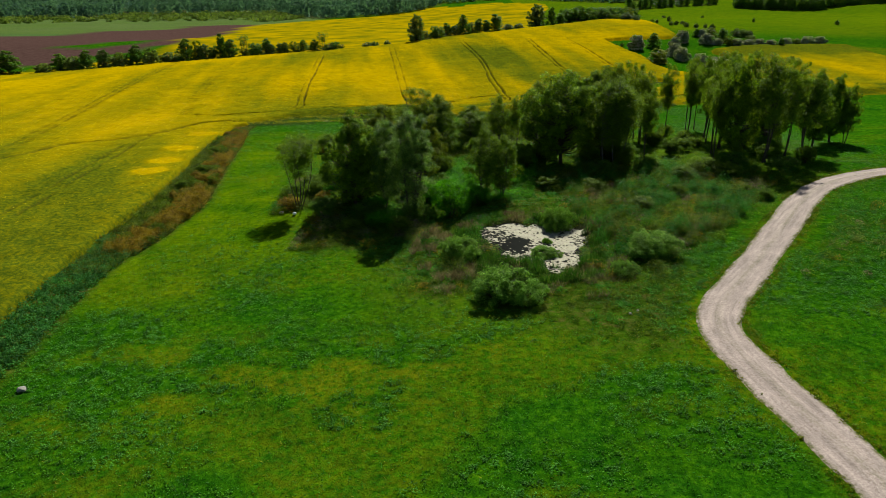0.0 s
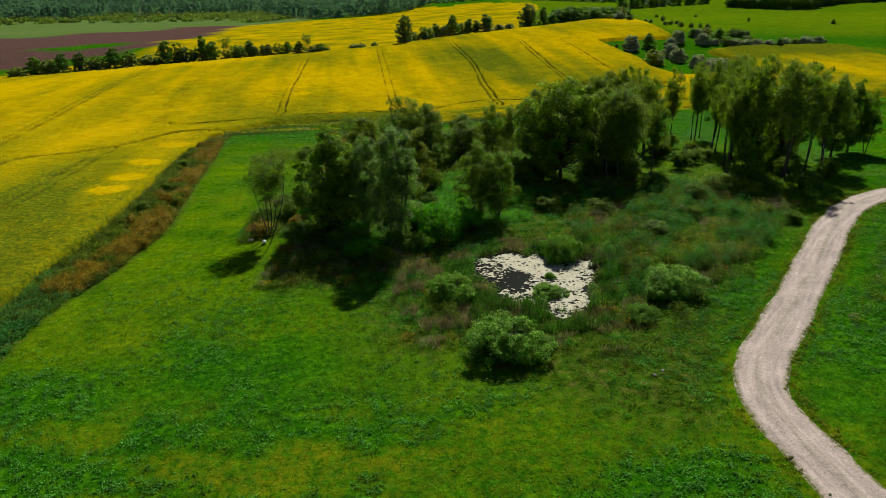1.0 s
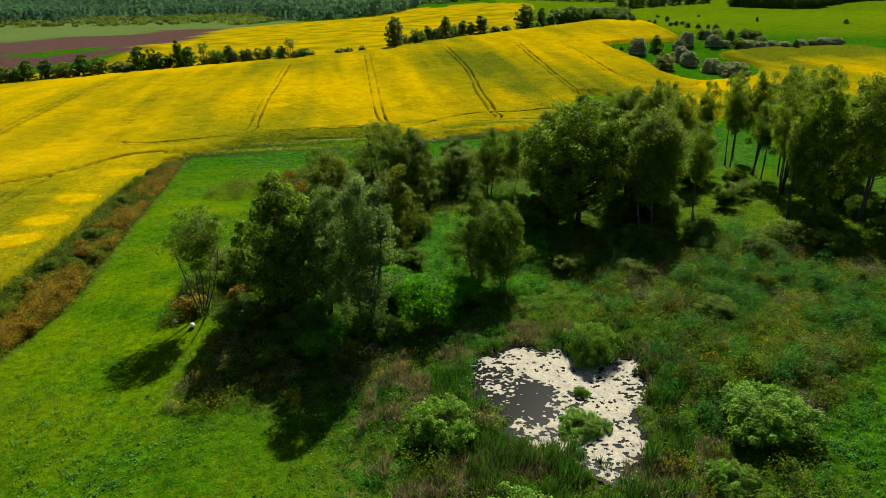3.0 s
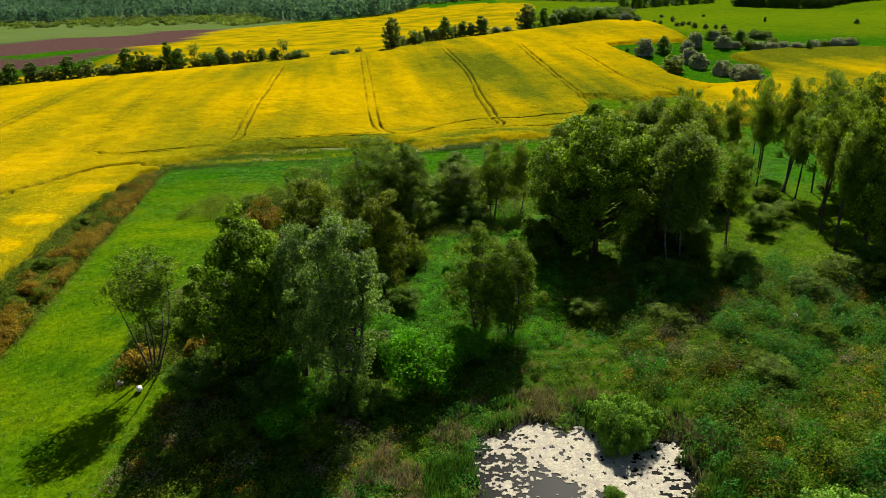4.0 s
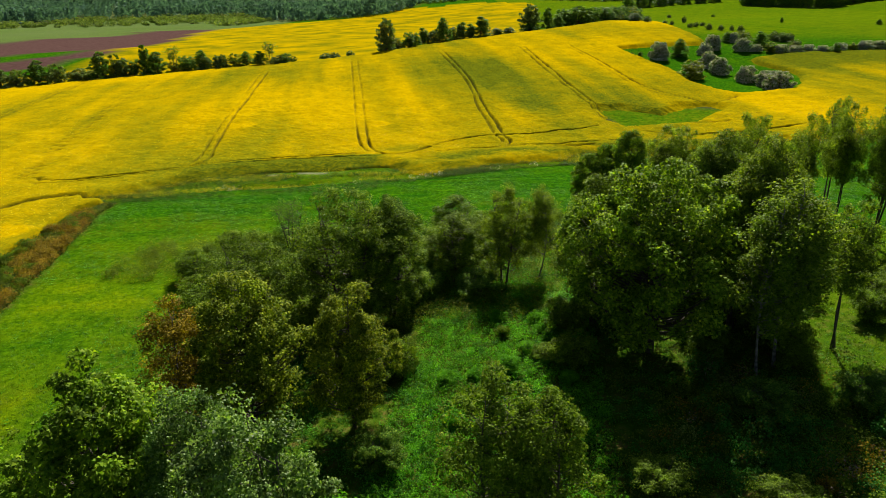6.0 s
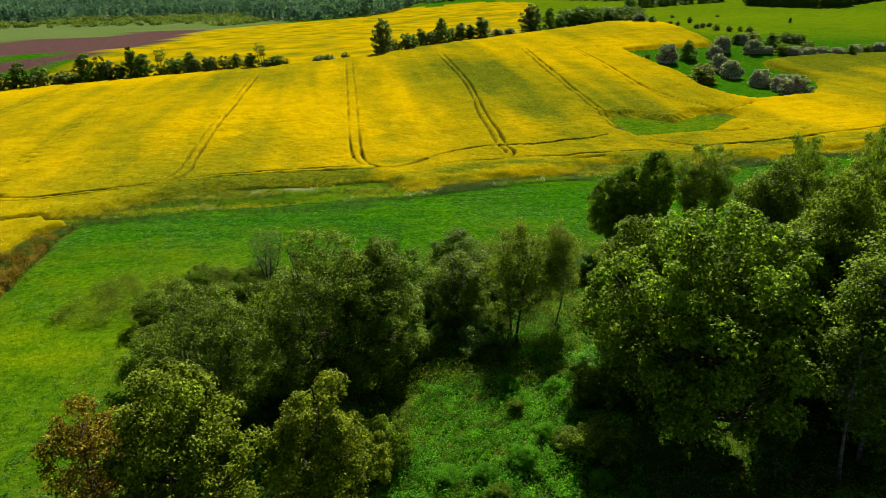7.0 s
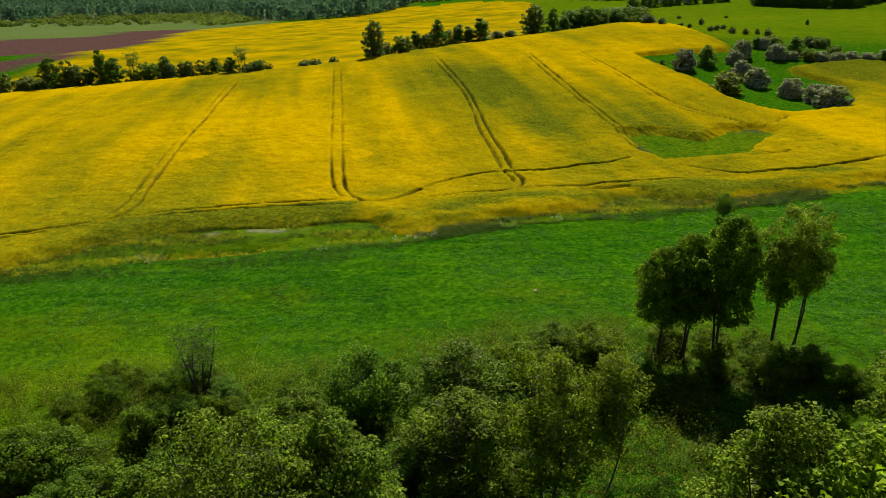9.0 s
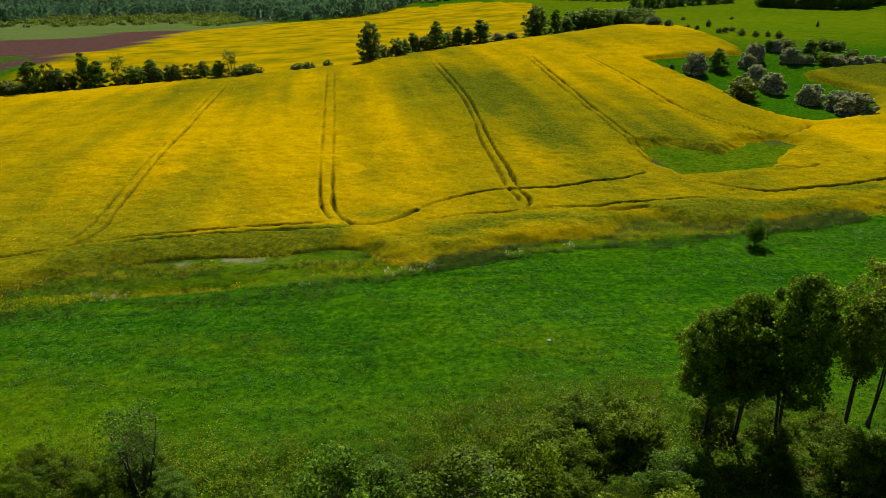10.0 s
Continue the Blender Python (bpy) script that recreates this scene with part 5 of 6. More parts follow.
for count, x0, x1, y0, y1, hh, kinds, label in [
    (34, -26, 6, 111, 132, 2.6, ["shrub_d", "shrub_d", "shrub_a", "shrub_b"], "olive shrub in the dense thicket"),
    (16, -18, -2, 98, 112, 2.4, ["shrub_b", "shrub_a", "shrub_d"], "leafy shrub under the grove's trees"),
    (12, -17, -1, 73, 92, 2.0, ["shrub_b", "shrub_a", "shrub_c"], "leafy shrub under the grove's trees"),
    (14, 8, 24, 97, 108, 2.2, ["shrub_b", "shrub_b", "shrub_a"], "dark shrub in deep shade of the maple"),
    (14, 30, 50, 96, 126, 2.2, ["shrub_b", "shrub_a", "shrub_d"], "shrub under the roadside clump"),
    (16, 3, 28, 122, 136, 2.0, ["shrub_a", "shrub_d"], "shrub on the far meadow's edge"),
    (4, 16, 40, 74, 92, 1.1, ["shrub_d", "shrub_a", "rust_b"], "low shrub in the rough grass"),
    (26, -0.5, 8.5, 86, 107, 1.0, ["shrub_c", "shrub_d", "shrub_a", "shrub_c"], "young shrub growing in the sunny glade"),
    (22, -25, -12, 118, 131, 1.5, ["shrub_d", "shrub_a", "shrub_b"], "low shrub in the scrub by the far meadow"),
    (8, -21, -15, 80, 94, 1.3, ["shrub_d", "rust_a", "shrub_a"], "low shrub in the weeds by the slender tree"),
]:
    for i in range(count):
        k = rr_.uniform(0.7, 1.3)
        place(rr_.choice(kinds), rr_.uniform(x0, x1), rr_.uniform(y0, y1), hh * k, hh * k * rr_.uniform(0.6, 0.85), label, "shrub", "thicket of the grove", 0.05)

# rusty shrubs along the strip by the crop
rr_ = random.Random(77)
for i in range(110):
    y = rr_.uniform(66, 143)
    a, b = np.interp(y, STRIP_Y, STRIP_MEADOW_X), np.interp(y, STRIP_Y, STRIP_CROP_X)
    x = a - 0.5 - rr_.random() ** 1.2 * min(4.6, a - b - 1.2)
    s = rr_.uniform(0.5, 1.05)
    dense = vnoise(x, y, 11, 71)
    if dense < 0.25:
        continue
    place(rr_.choice(["rust_a", "rust_b", "rust_a", "rust_b", "shrub_d", "shrub_a", "shrub_d"]), x, y, 1.25 * s, 1.0 * s, "low rusty brown shrub in the strip by the crop", "shrub", "shrubs in the strip", 0.05)

# hedgerow on the crest, and the far trees
rr_ = random.Random(78)
FAR_KIND = {"d": ("far_b", "dark green tree"), "g": ("far_grey", "grey-green tree"), "o": ("far_c", "yellowish-green tree"), "t": ("far_thin", "thin half-bare tree"), "p": ("far_pale", "pale grey-green bush"), "b": ("blossom", "hawthorn bush with creamy white blossom")}


def far_row(rows, where, category, group, sink=0.2):
    for k, x, y, h, r in rows:
        kind, what = FAR_KIND[k]
        if k == "d" and r > 0.5 * h:
            kind = "far_a"
        place(kind, x, y, h + sink, r * 1.22, what + " " + where, category, group, sink)


far_row([("d", -197, 298, 11, 5.5), ("p", -183, 300, 5, 4), ("d", -176, 301, 8.5, 3.8), ("p", -170, 301, 7, 3.8), ("d", -164, 301, 9, 3.6), ("g", -157, 302, 9, 3.6), ("p", -150, 302, 7, 4), ("d", -143, 303, 9.5, 3.8), ("p", -137, 304, 7.5, 3.8), ("p", -130.6, 307, 5.2, 3.9), ("p", -126.9, 308, 4, 3.5), ("d", -122.2, 306, 10.4, 3.8), ("o", -117.4, 306, 9.3, 2.6), ("g", -114.1, 306, 7.6, 3.8), ("d", -110.6, 306, 5.7, 2.6),
         ("d", -107.4, 308, 11.4, 2.6), ("d", -102.8, 307, 8.5, 3.6), ("t", -97.6, 309, 10.1, 3), ("o", -96.6, 307, 4.4, 2.2)], "in the hedgerow on the crest", "tree", "hedgerow on the crest")
far_row([("d", -92.7, 308, 6.6, 3.4), ("d", -87.6, 309, 7.6, 2.8), ("g", -85.5, 307, 5.6, 2.8), ("g", -81, 306, 5.6, 2.2), ("g", -78.3, 304, 5.9, 2), ("o", -74.2, 305, 5.7, 2.5), ("d", -70.4, 305, 5.9, 2.4), ("d", -65.2, 303.5, 5.8, 2.7), ("t", -62.4, 306, 8.6, 2.8),
         ("p", -59.2, 302.5, 3.8, 2.6), ("d", -56.5, 304, 4.6, 2.4), ("o", -53.7, 305, 2.9, 1.4), ("p", -43.4, 309, 2.7, 2.4), ("p", -40.5, 311, 2.6, 2), ("p", -35.5, 315, 2.4, 1.5)], "in the hedgerow on the crest", "tree", "hedgerow on the crest")
far_row([("g", -22.8, 320.5, 13.1, 4), ("p", -19.6, 327, 4.8, 2.7), ("d", -14.3, 328, 6.9, 3.5), ("d", -10.1, 336, 7.2, 2.6), ("g", -6, 335, 6.1, 2.9), ("d", -2.2, 339, 10.3, 3.1), ("g", 1.4, 344, 6.4, 3.2), ("d", 5.3, 346, 7.6, 3), ("d", 8.6, 348, 6.6, 2.6), ("d", 13.1, 350, 9.1, 4.1), ("g", 19.5, 353, 3.8, 2.9),
         ("g", 25.1, 358, 3.4, 2.7)], "standing behind the yellow hill", "tree", "trees behind the hill")
far_row([("g", 34.6, 367, 12.3, 4.8), ("d", 42.1, 368, 9.8, 2.8), ("d", 46.5, 370, 6.2, 3.1), ("d", 52, 386, 8.9, 4.7), ("d", 57.8, 384, 9.8, 5), ("d", 63.9, 388, 8.7, 4.8), ("d", 71.1, 394, 8.2, 4.9), ("d", 78, 404, 8.6, 4.6), ("d", 86, 420, 9, 4.6), ("o", 93, 430, 8.4, 4), ("o", 77.4, 386, 3.7, 1.9), ("g", 81.8, 379, 4.7, 3.5), ("g", 85.1, 370, 3.7, 1.8),
         ("d", 100.4, 470, 9.4, 5), ("d", 108, 480, 8, 4.6)], "in the copse behind the hill", "tree", "trees behind the hill")

# blossoming bushes in the gully
far_row([("b", 65.8, 281.5, 5.6, 2.9), ("d", 73.7, 287, 5.8, 2.5), ("d", 58.3, 285.9, 1.4, 0.8), ("d", 61.2, 286.7, 1.4, 0.8), ("b", 88.1, 298.2, 5.1, 2.7), ("d", 97.9, 312.4, 3.5, 1.7), ("b", 99.8, 311.6, 3.5, 1.9), ("o", 104.8, 315.8, 3.6, 2.8), ("b", 97.5, 297.1, 4.3, 2.7), ("d", 106, 303.7, 5.2, 2.5), ("b", 101.8, 296.2, 2.4, 1.8),
         ("p", 116.4, 316.5, 3.4, 2), ("p", 118.6, 314.4, 3.2, 2.4), ("p", 122, 316.9, 2.7, 1.6), ("o", 106.2, 294.8, 3.5, 2), ("b", 109, 294.2, 2.7, 2.2)], "in the green gully", "bush", "bushes in the gully", 0.1)
far_row([("o", 116.9, 301.6, 2.8, 2.3), ("b", 112.6, 291.5, 2.8, 2.2), ("b", 117.1, 292.4, 2.8, 1.9), ("b", 121, 291, 2.6, 2.2), ("d", 124, 288.5, 3.7, 1.6), ("o", 67.6, 254.4, 5.4, 3.4), ("b", 78, 273.2, 5, 2.5), ("b", 78.5, 264.1, 5, 2.7), ("b", 81.1, 251.6, 4.6, 2.6), ("b", 84, 245.9, 4.2, 2.3), ("b", 84.9, 240.4, 4.8, 3.4),
         ("b", 70.5, 262, 3.6, 2.2), ("b", 128, 294, 2.8, 2.4), ("o", 133, 296, 2.6, 2), ("b", 138, 297, 3, 2.6), ("b", 144, 299, 2.8, 2.4), ("b", 83, 291, 3.6, 2.2)], "in the green gully", "bush", "bushes in the gully", 0.1)
far_row([("p", 133.3, 500, 1.8, 1.4), ("p", 93.8, 363.8, 1.9, 0.9), ("p", 105, 383.6, 2.9, 1), ("p", 98, 353.1, 1.9, 1.1), ("p", 101.2, 355.7, 2.1, 1.1), ("p", 105.6, 360.8, 1.7, 1.1), ("p", 103.4, 346.5, 2.4, 1.3), ("p", 107.1, 343.7, 2.2, 1.1), ("p", 111.6, 344.4, 2, 0.9), ("p", 113.3, 339.8, 2.6, 1.3), ("d", 150, 386.7, 2.3, 0.8),
         ("d", 156.1, 489.5, 1.5, 1), ("p", 95.3, 378.6, 1.2, 1), ("d", 190, 380, 2.4, 1.2), ("p", 210, 345, 2, 1.4)], "on the far green hillside", "bush", "bushes on the far hillside", 0.05)
for i, (x, y) in enumerate(np.concatenate([smooth_line([(128, 592), (160, 614), (210, 632)], 7.0), smooth_line([(212, 584), (222, 552), (243, 536), (262, 548)], 3.4), smooth_line([(216, 592), (228, 560), (246, 544), (270, 560), (300, 585), (420, 620)], 4.2)])):
    place("far_a" if i % 2 else "far_b", x + rr_.uniform(-1.5, 1.5), y + rr_.uniform(-2, 2), rr_.uniform(8, 12), rr_.uniform(3, 4.4), "dark tree of the far tree line", "tree", "far tree line", 0.3)

# ---- woods beyond the fields ----
rng = np.random.default_rng(91)
n = 15000
fx, fy = rng.uniform(-1000, 430, n), 660 + rng.uniform(0, 1, n) ** 1.25 * 640
edge = np.interp(fx, WOODS_X, WOODS_Y)
ok = (fy > edge + 10 * (fnoise(fx, fy, 30, 92) - 0.5)) & ((fnoise(fx, fy, 70, 95) > 0.4) | (fy < edge + 70) | (rng.uniform(0, 1, n) < 0.3))
fx, fy = fx[ok], fy[ok]
fz = ground_z(fx, fy)
fh = rng.uniform(11, 18, len(fx)) * (0.6 + 0.6 * fnoise(fx, fy, 40, 96))
conifer = rng.uniform(0, 1, len(fx)) < np.where(fnoise(fx, fy, 120, 97) > 0.5, 0.7, 0.15)
per = 26
d = rng.normal(size=(len(fx), per, 3)) + [0, -0.25, 0.25]
d /= np.linalg.norm(d, axis=2)[:, :, None]
lev = 0.52 + 0.46 * d[:, :, 2]
girth = rng.uniform(0.75, 1.25, len(fx))[:, None]
wide = girth * np.where(conifer[:, None], 3.3 * (1.08 - lev), 3.9 * np.sqrt(np.clip(1 - (1.9 * lev - 0.95) ** 2, 0.04, 1)))
pos = np.stack([fx[:, None] + d[:, :, 0] * wide, fy[:, None] + d[:, :, 1] * wide, fz[:, None] + fh[:, None] * lev], -1).reshape(-1, 3)
v, f = leaf_quads(pos, d.reshape(-1, 3) + rng.normal(size=pos.shape) * 0.22 + [0, 0, 0.2], 2.7, rng, 0.95)
tagged(new("far_woods", raw_mesh("far_woods", v, f, M_HAZED_FOREST)), "dark mixed woods along the far valley", "woods", kind="stuff")
# scattered bushes in front of the woods
n = 420
bx = rng.uniform(-520, -185, n)
by = np.interp(bx, WOODS_X, WOODS_Y) - rng.uniform(0, 1, n) ** 1.6 * 130
bx, by = bx[by > 700], by[by > 700]
n = len(bx)
bz = ground_z(bx, by)
grow = rng.uniform(0.5, 1.3, n)[:, None, None]
off = rng.normal(size=(n, 40, 3))
off /= np.linalg.norm(off, axis=2)[:, :, None]
pos = (np.stack([bx, by, bz], -1)[:, None] + (off * [4.2, 3.0, 2.2] + [0, 0, 1.8]) * grow).reshape(-1, 3)
v, f = leaf_quads(pos, off.reshape(-1, 3) + [0, 0, 0.4], 1.8, rng, 0.85)
tagged(new("valley_bushes", raw_mesh("valley_bushes", v, f, M_PALEHEDGE)), "pale bushes in the valley before the woods", "bushes", kind="stuff")

# ---- herbs, reeds and grass ----
rng = np.random.default_rng(101)


def scatter(n, x0, x1, y0, y1, bias=1.0):
    return rng.uniform(x0, x1, n), y0 + (y1 - y0) * rng.uniform(0, 1, n) ** bias


def stuff(name, v, f, mat, label, category):
    return tagged(new(name, raw_mesh(name, v, f, mat)), label, category, kind="stuff")


def tufts(x, y, per, spread, height, size, mat, name, label, category, flat=0.0):
    """Low leafy plants: each spot carries a small mound of leaves."""
    n = len(x)
    big = np.repeat(rng.uniform(0.5, 1.4, n), per)
    d = rng.normal(size=(n * per, 3)) + [0, 0, 0.5]
    d[:, 2] = np.abs(d[:, 2])
    d /= np.linalg.norm(d, axis=1)[:, None]
    rad = 0.4 + 0.6 * rng.uniform(0, 1, n * per) ** 0.5
    qx, qy = np.repeat(x, per) + d[:, 0] * spread * big * rad, np.repeat(y, per) + d[:, 1] * spread * big * rad
    q = np.stack([qx, qy, ground_z(qx, qy) + 0.03 + d[:, 2] * height * big * rad], 1)
    v, f = leaf_quads(q, rng.normal(size=(n * per, 3)) * (0.5 - 0.2 * flat) + [0, 0, 0.5 + 1.5 * flat] + d, size, rng)
    stuff(name, v, f, mat, label, category)


def clear(x, y, road=2.1):
    return ~inside(POND, x, y) & (from_line(ROAD, x, y) > road) & ~crop_region(x, y)


# rough herbs round the pond, in the grove and in the strip
x, y = scatter(42000, -28, 62, 44, 140)
wv = grid_of(wildness, x, y)
ok = clear(x, y) & (rng.uniform(0, 1, len(x)) < wv * 1.3)
x, y = x[ok], y[ok]
pick = fnoise(x, y, 4, 103) + 0.3 * sm(10, 26, x) - 0.12 * (x < 12) * (y > 80)
sel = pick < 0.42
tufts(x[sel], y[sel], 18, 0.42, 0.45, 0.12, M_HERB, "herbs", "rank green herbs and nettles", "herbs")
sel = (pick >= 0.42) & (pick < 0.60)
tufts(x[sel], y[sel], 16, 0.38, 0.4, 0.115, M_WEED, "weeds", "yellowish weeds and rough grass", "weeds")
sel = pick >= 0.60
tufts(x[sel], y[sel], 14, 0.38, 0.36, 0.11, M_OLIVE, "pale_weeds", "olive-yellow weeds in rough grass", "weeds")
# mounds of rank weeds and young scrub round the pond and on the rough slope
x, y = scatter(2700, 11, 46, 56, 97)
x2, y2 = scatter(260, -6, 4, 54, 76)
x3, y3 = scatter(560, -24, -15, 79, 97)
x4, y4 = scatter(420, -18, -1, 66, 79)
x, y = np.concatenate([x, x2, x3, x4]), np.concatenate([y, y2, y3, y4])
ok = clear(x, y, 4.0) & ((x < -14) | (rng.uniform(0, 1, len(x)) < 0.15 + grid_of(wildness, x, y))) & (fnoise(x, y, 5, 141) > 0.38)
x, y = x[ok], y[ok]
pick = fnoise(x, y, 3.2, 142) + rng.normal(size=len(x)) * 0.025
for lo, hi, mat, name, label in [(0, 0.40, M_HERB, "nettles", "rank green nettles in mounds"), (0.40, 0.50, M_WEED, "scrub_weeds", "yellow-green weeds in mounds"), (0.50, 0.57, M_OLIVE, "young_scrub", "olive young scrub in low mounds"),
                                 (0.57, 0.61, M_RUST, "rusty_weeds", "reddish-brown weeds in low mounds"), (0.61, 0.66, M_DEAD, "dead_weeds", "dry grey-brown weeds in low mounds"), (0.66, 2, M_PALEHEDGE, "grey_weeds", "grey-green mugwort in low mounds")]:
    sel = (pick >= lo) & (pick < hi)
    tufts(x[sel], y[sel], 70, 0.8, 0.85, 0.125, mat, name, label, "weeds")
# taller clumps standing out of the rough slope, with gaps between
x, y = scatter(620, 12, 44, 60, 98)
ok = clear(x, y, 4.0) & (grid_of(wildness, x, y) > 0.3) & (fnoise(x, y, 4.5, 151) > 0.47)
x, y = x[ok], y[ok]
pick = rng.uniform(0, 1, len(x))
for lo, hi, mat, name, label in [(0, 0.55, M_HERB, "nettle_clumps", "tall dark green nettle clumps on the slope"), (0.55, 0.85, M_WEED, "weed_clumps", "tall yellow-green weed clumps on the slope"), (0.85, 2, M_OLIVE, "olive_clumps", "tall olive weed clumps on the slope")]:
    sel = (pick >= lo) & (pick < hi)
    tufts(x[sel], y[sel], 190, 0.85, 1.5, 0.15, mat, name, label, "weeds")
# lush herbs in the sunny glade
x, y = scatter(9000, -7, 13, 82, 124)
ok = clear(x, y) & (np.abs(x - 2 - 0.12 * (y - 84)) < 6.5)
x, y = x[ok], y[ok]
tufts(x, y, 18, 0.36, 0.55, 0.125, M_FRESH, "glade_herbs", "lush bright green herbs in the glade", "herbs")
y = rng.uniform(20, 150, 9000)
a, b = np.interp(y, STRIP_Y, STRIP_MEADOW_X), np.interp(y, STRIP_Y, STRIP_CROP_X)
x = b + (a - b) * rng.uniform(0, 1, len(y))
tufts(x[y > 72], y[y > 72], 10, 0.36, 0.55, 0.17, M_WEED, "strip_weeds", "tall weeds in the strip by the crop", "weeds")
fy_ = rng.uniform(66, 145, 5200)
fa, fb = np.interp(fy_, STRIP_Y, STRIP_MEADOW_X), np.interp(fy_, STRIP_Y, STRIP_CROP_X)
fx_ = fa - 0.3 - rng.uniform(0, 1, len(fy_)) ** 1.2 * np.minimum(3.6, fa - fb - 1.2)
ok = fnoise(fx_, fy_, 3.2, 71) > 0.5
tufts(fx_[ok], fy_[ok], 26, 0.55, 1.0, 0.12, M_RUST, "rusty_scrub", "rusty brown scrub in the strip by the crop", "scrub")
tufts(x[(y <= 76) & (y > 60)], y[(y <= 76) & (y > 60)], 8, 0.36, 0.5, 0.17, M_WEED, "strip_grass", "rough grass in the strip by the crop", "weeds")
tufts(x[y <= 72], y[y <= 72], 9, 0.36, 0.55, 0.17, M_BLUEHERB, "strip_nettles", "dark bluish nettles in the strip by the crop", "weeds")
# verge between the far meadow and the crop
x = rng.uniform(-52, 80, 9000)
wide_ = np.interp(x, VERGE_X, VERGE_W)
y = np.interp(x, EDGE_X, EDGE_Y) + rng.uniform(-0.4, 1, len(x)) * (wide_ + 2)
ok = (fnoise(x * 0.5, y * 1.8, 4, 126) > 0.44) & (grid_of(pale, x, y) < 0.3)
tufts(x[ok], y[ok], 12, 0.45, 0.4, 0.13, M_VERGE, "verge_weeds", "tall green weeds on the verge by the crop", "weeds")
x = rng.uniform(-52, 80, 9000)
y = np.interp(x, EDGE_X, EDGE_Y) + rng.uniform(-0.2, 9, len(x))
ok = fnoise(x * 0.7, y * 2.2, 6, 18) > 0.62
tufts(x[ok], y[ok], 8, 0.4, 0.5, 0.12, M_STRAY, "stray_rape", "stray yellow rape plants on the verge", "weeds")
x = rng.uniform(-48, 20, 260)
y = np.interp(x, EDGE_X, EDGE_Y) + rng.normal(size=len(x)) * 0.5 + 0.4
ok = fnoise(x, y, 6, 5) > 0.6
tufts(x[ok], y[ok], 14, 0.35, 0.7, 0.12, M_BLOSSOM, "cow_parsley", "white flowering weeds on the verge", "weeds")

# ragged grass creeping over the track's edges
k = rng.integers(0, len(rl), 5200)
side = np.where(rng.uniform(0, 1, len(k)) < 0.5, -1, 1)
off = side * (1.95 + rng.normal(size=len(k)) * 0.22)
x, y = rl[k, 0] + rn[k, 0] * off, rl[k, 1] + rn[k, 1] * off
ok = (fnoise(x, y, 2.2, 144) > 0.42) & (y > 20) & (x < 75)
x, y = x[ok], y[ok]
tufts(x, y, 6, 0.22, 0.16, 0.11, M_DRYGRASS, "track_verge_grass", "dry grass creeping over the track's edge", "grass")

# low thicket behind the grove
x, y = scatter(3300, -34, 17, 107, 142)
ok = rng.uniform(0, 1, len(x)) < sm(3.5, -2, y - np.interp(x, [-33, -30, -7, -3, 5, 13, 17], [131, 133, 133, 135, 139, 140, 137]) + 4 * vnoise(x, y, 5, 3))
x, y = x[ok], y[ok]
ok = (x > -18.5) | (y > 120)
x, y = x[ok], y[ok]
half_ = fnoise(x, y, 6, 125) > 0.5
tufts(x[half_], y[half_], 64, 0.95, 1.3, 0.12, M_WEED, "thicket", "low olive-green thicket of saplings", "thicket")
tufts(x[~half_], y[~half_], 64, 0.95, 1.1, 0.12, M_GOLDLEAF, "young_thicket", "low yellow-green thicket of saplings", "thicket")

# reeds and dead sedge at the pond
x, y = scatter(60000, -5, 19, 54, 78)
dist = from_line(POND + POND[:1], x, y)
ok = (dist < 1.9) & (fnoise(x, y, 1.7, 107) > np.where(x > 9.5, 0.46, 0.53)) & clear(x, y) | (inside([(1, 58), (7.5, 56), (11, 57.5), (7.2, 62), (1.5, 62.5)], x, y) & (fnoise(x, y, 1.6, 109) > 0.42)) | (inside([(-1, 66), (2, 66), (1.6, 70), (-1, 70)], x, y) & (fnoise(x, y, 1.6, 109) > 0.4))
ok &= ~inside(OPEN_WATER, x, y)
x, y = x[ok], y[ok]
v, f = blades(x, y, np.maximum(ground_z(x, y), WATER - 0.1), 0.95, 0.06, 0.4, rng)
stuff("reeds", v, f, M_REED, "dark green reeds standing round the pond", "reeds")
x, y = scatter(80000, -7, 20, 53, 78)
ok = clear(x, y) & (fnoise(x, y, 1.8, 113) > 0.58) & (np.hypot(x - 6, (y - 64) * 0.9) < 11.5) | inside([(9, 57.4), (11.6, 57.6), (11.6, 60.5), (9.6, 60.5)], x, y)
x, y = x[ok], y[ok]
v, f = blades(x, y, np.maximum(ground_z(x, y), WATER - 0.1), 0.55, 0.05, 0.8, rng)
stuff("dead_sedge", v, f, M_DEAD, "dead grey-brown sedge on the pond's bank", "sedge")

# meadow grass
x, y = scatter(620000, -50, 66, 22, 178)
ok = clear(x, y, 1.8) & (x > np.interp(y, STRIP_Y, STRIP_MEADOW_X) - 1) & (rng.uniform(0, 1, len(x)) < np.interp(y, [22, 50, 100, 178], [1.0, 0.85, 0.5, 0.35]))
x, y = x[ok], y[ok]
dv = grid_of(dry, x, y)
isdry = rng.uniform(0, 1, len(x)) < dv * 0.8
islime = ~isdry & (rng.uniform(0, 1, len(x)) < grid_of(lime, x, y))
v, f = blades(x[islime], y[islime], ground_z(x[islime], y[islime]), 0.10, 0.10, 2.2, rng)
stuff("lime_meadow_grass", v, f, M_LIME, "light lime-green grass in the meadow", "grass")
isgreen = ~isdry & ~islime
v, f = blades(x[isgreen], y[isgreen], ground_z(x[isgreen], y[isgreen]), 0.10, 0.10, 2.2, rng)
stuff("meadow_grass", v, f, M_GRASS, "lush green meadow grass", "grass")
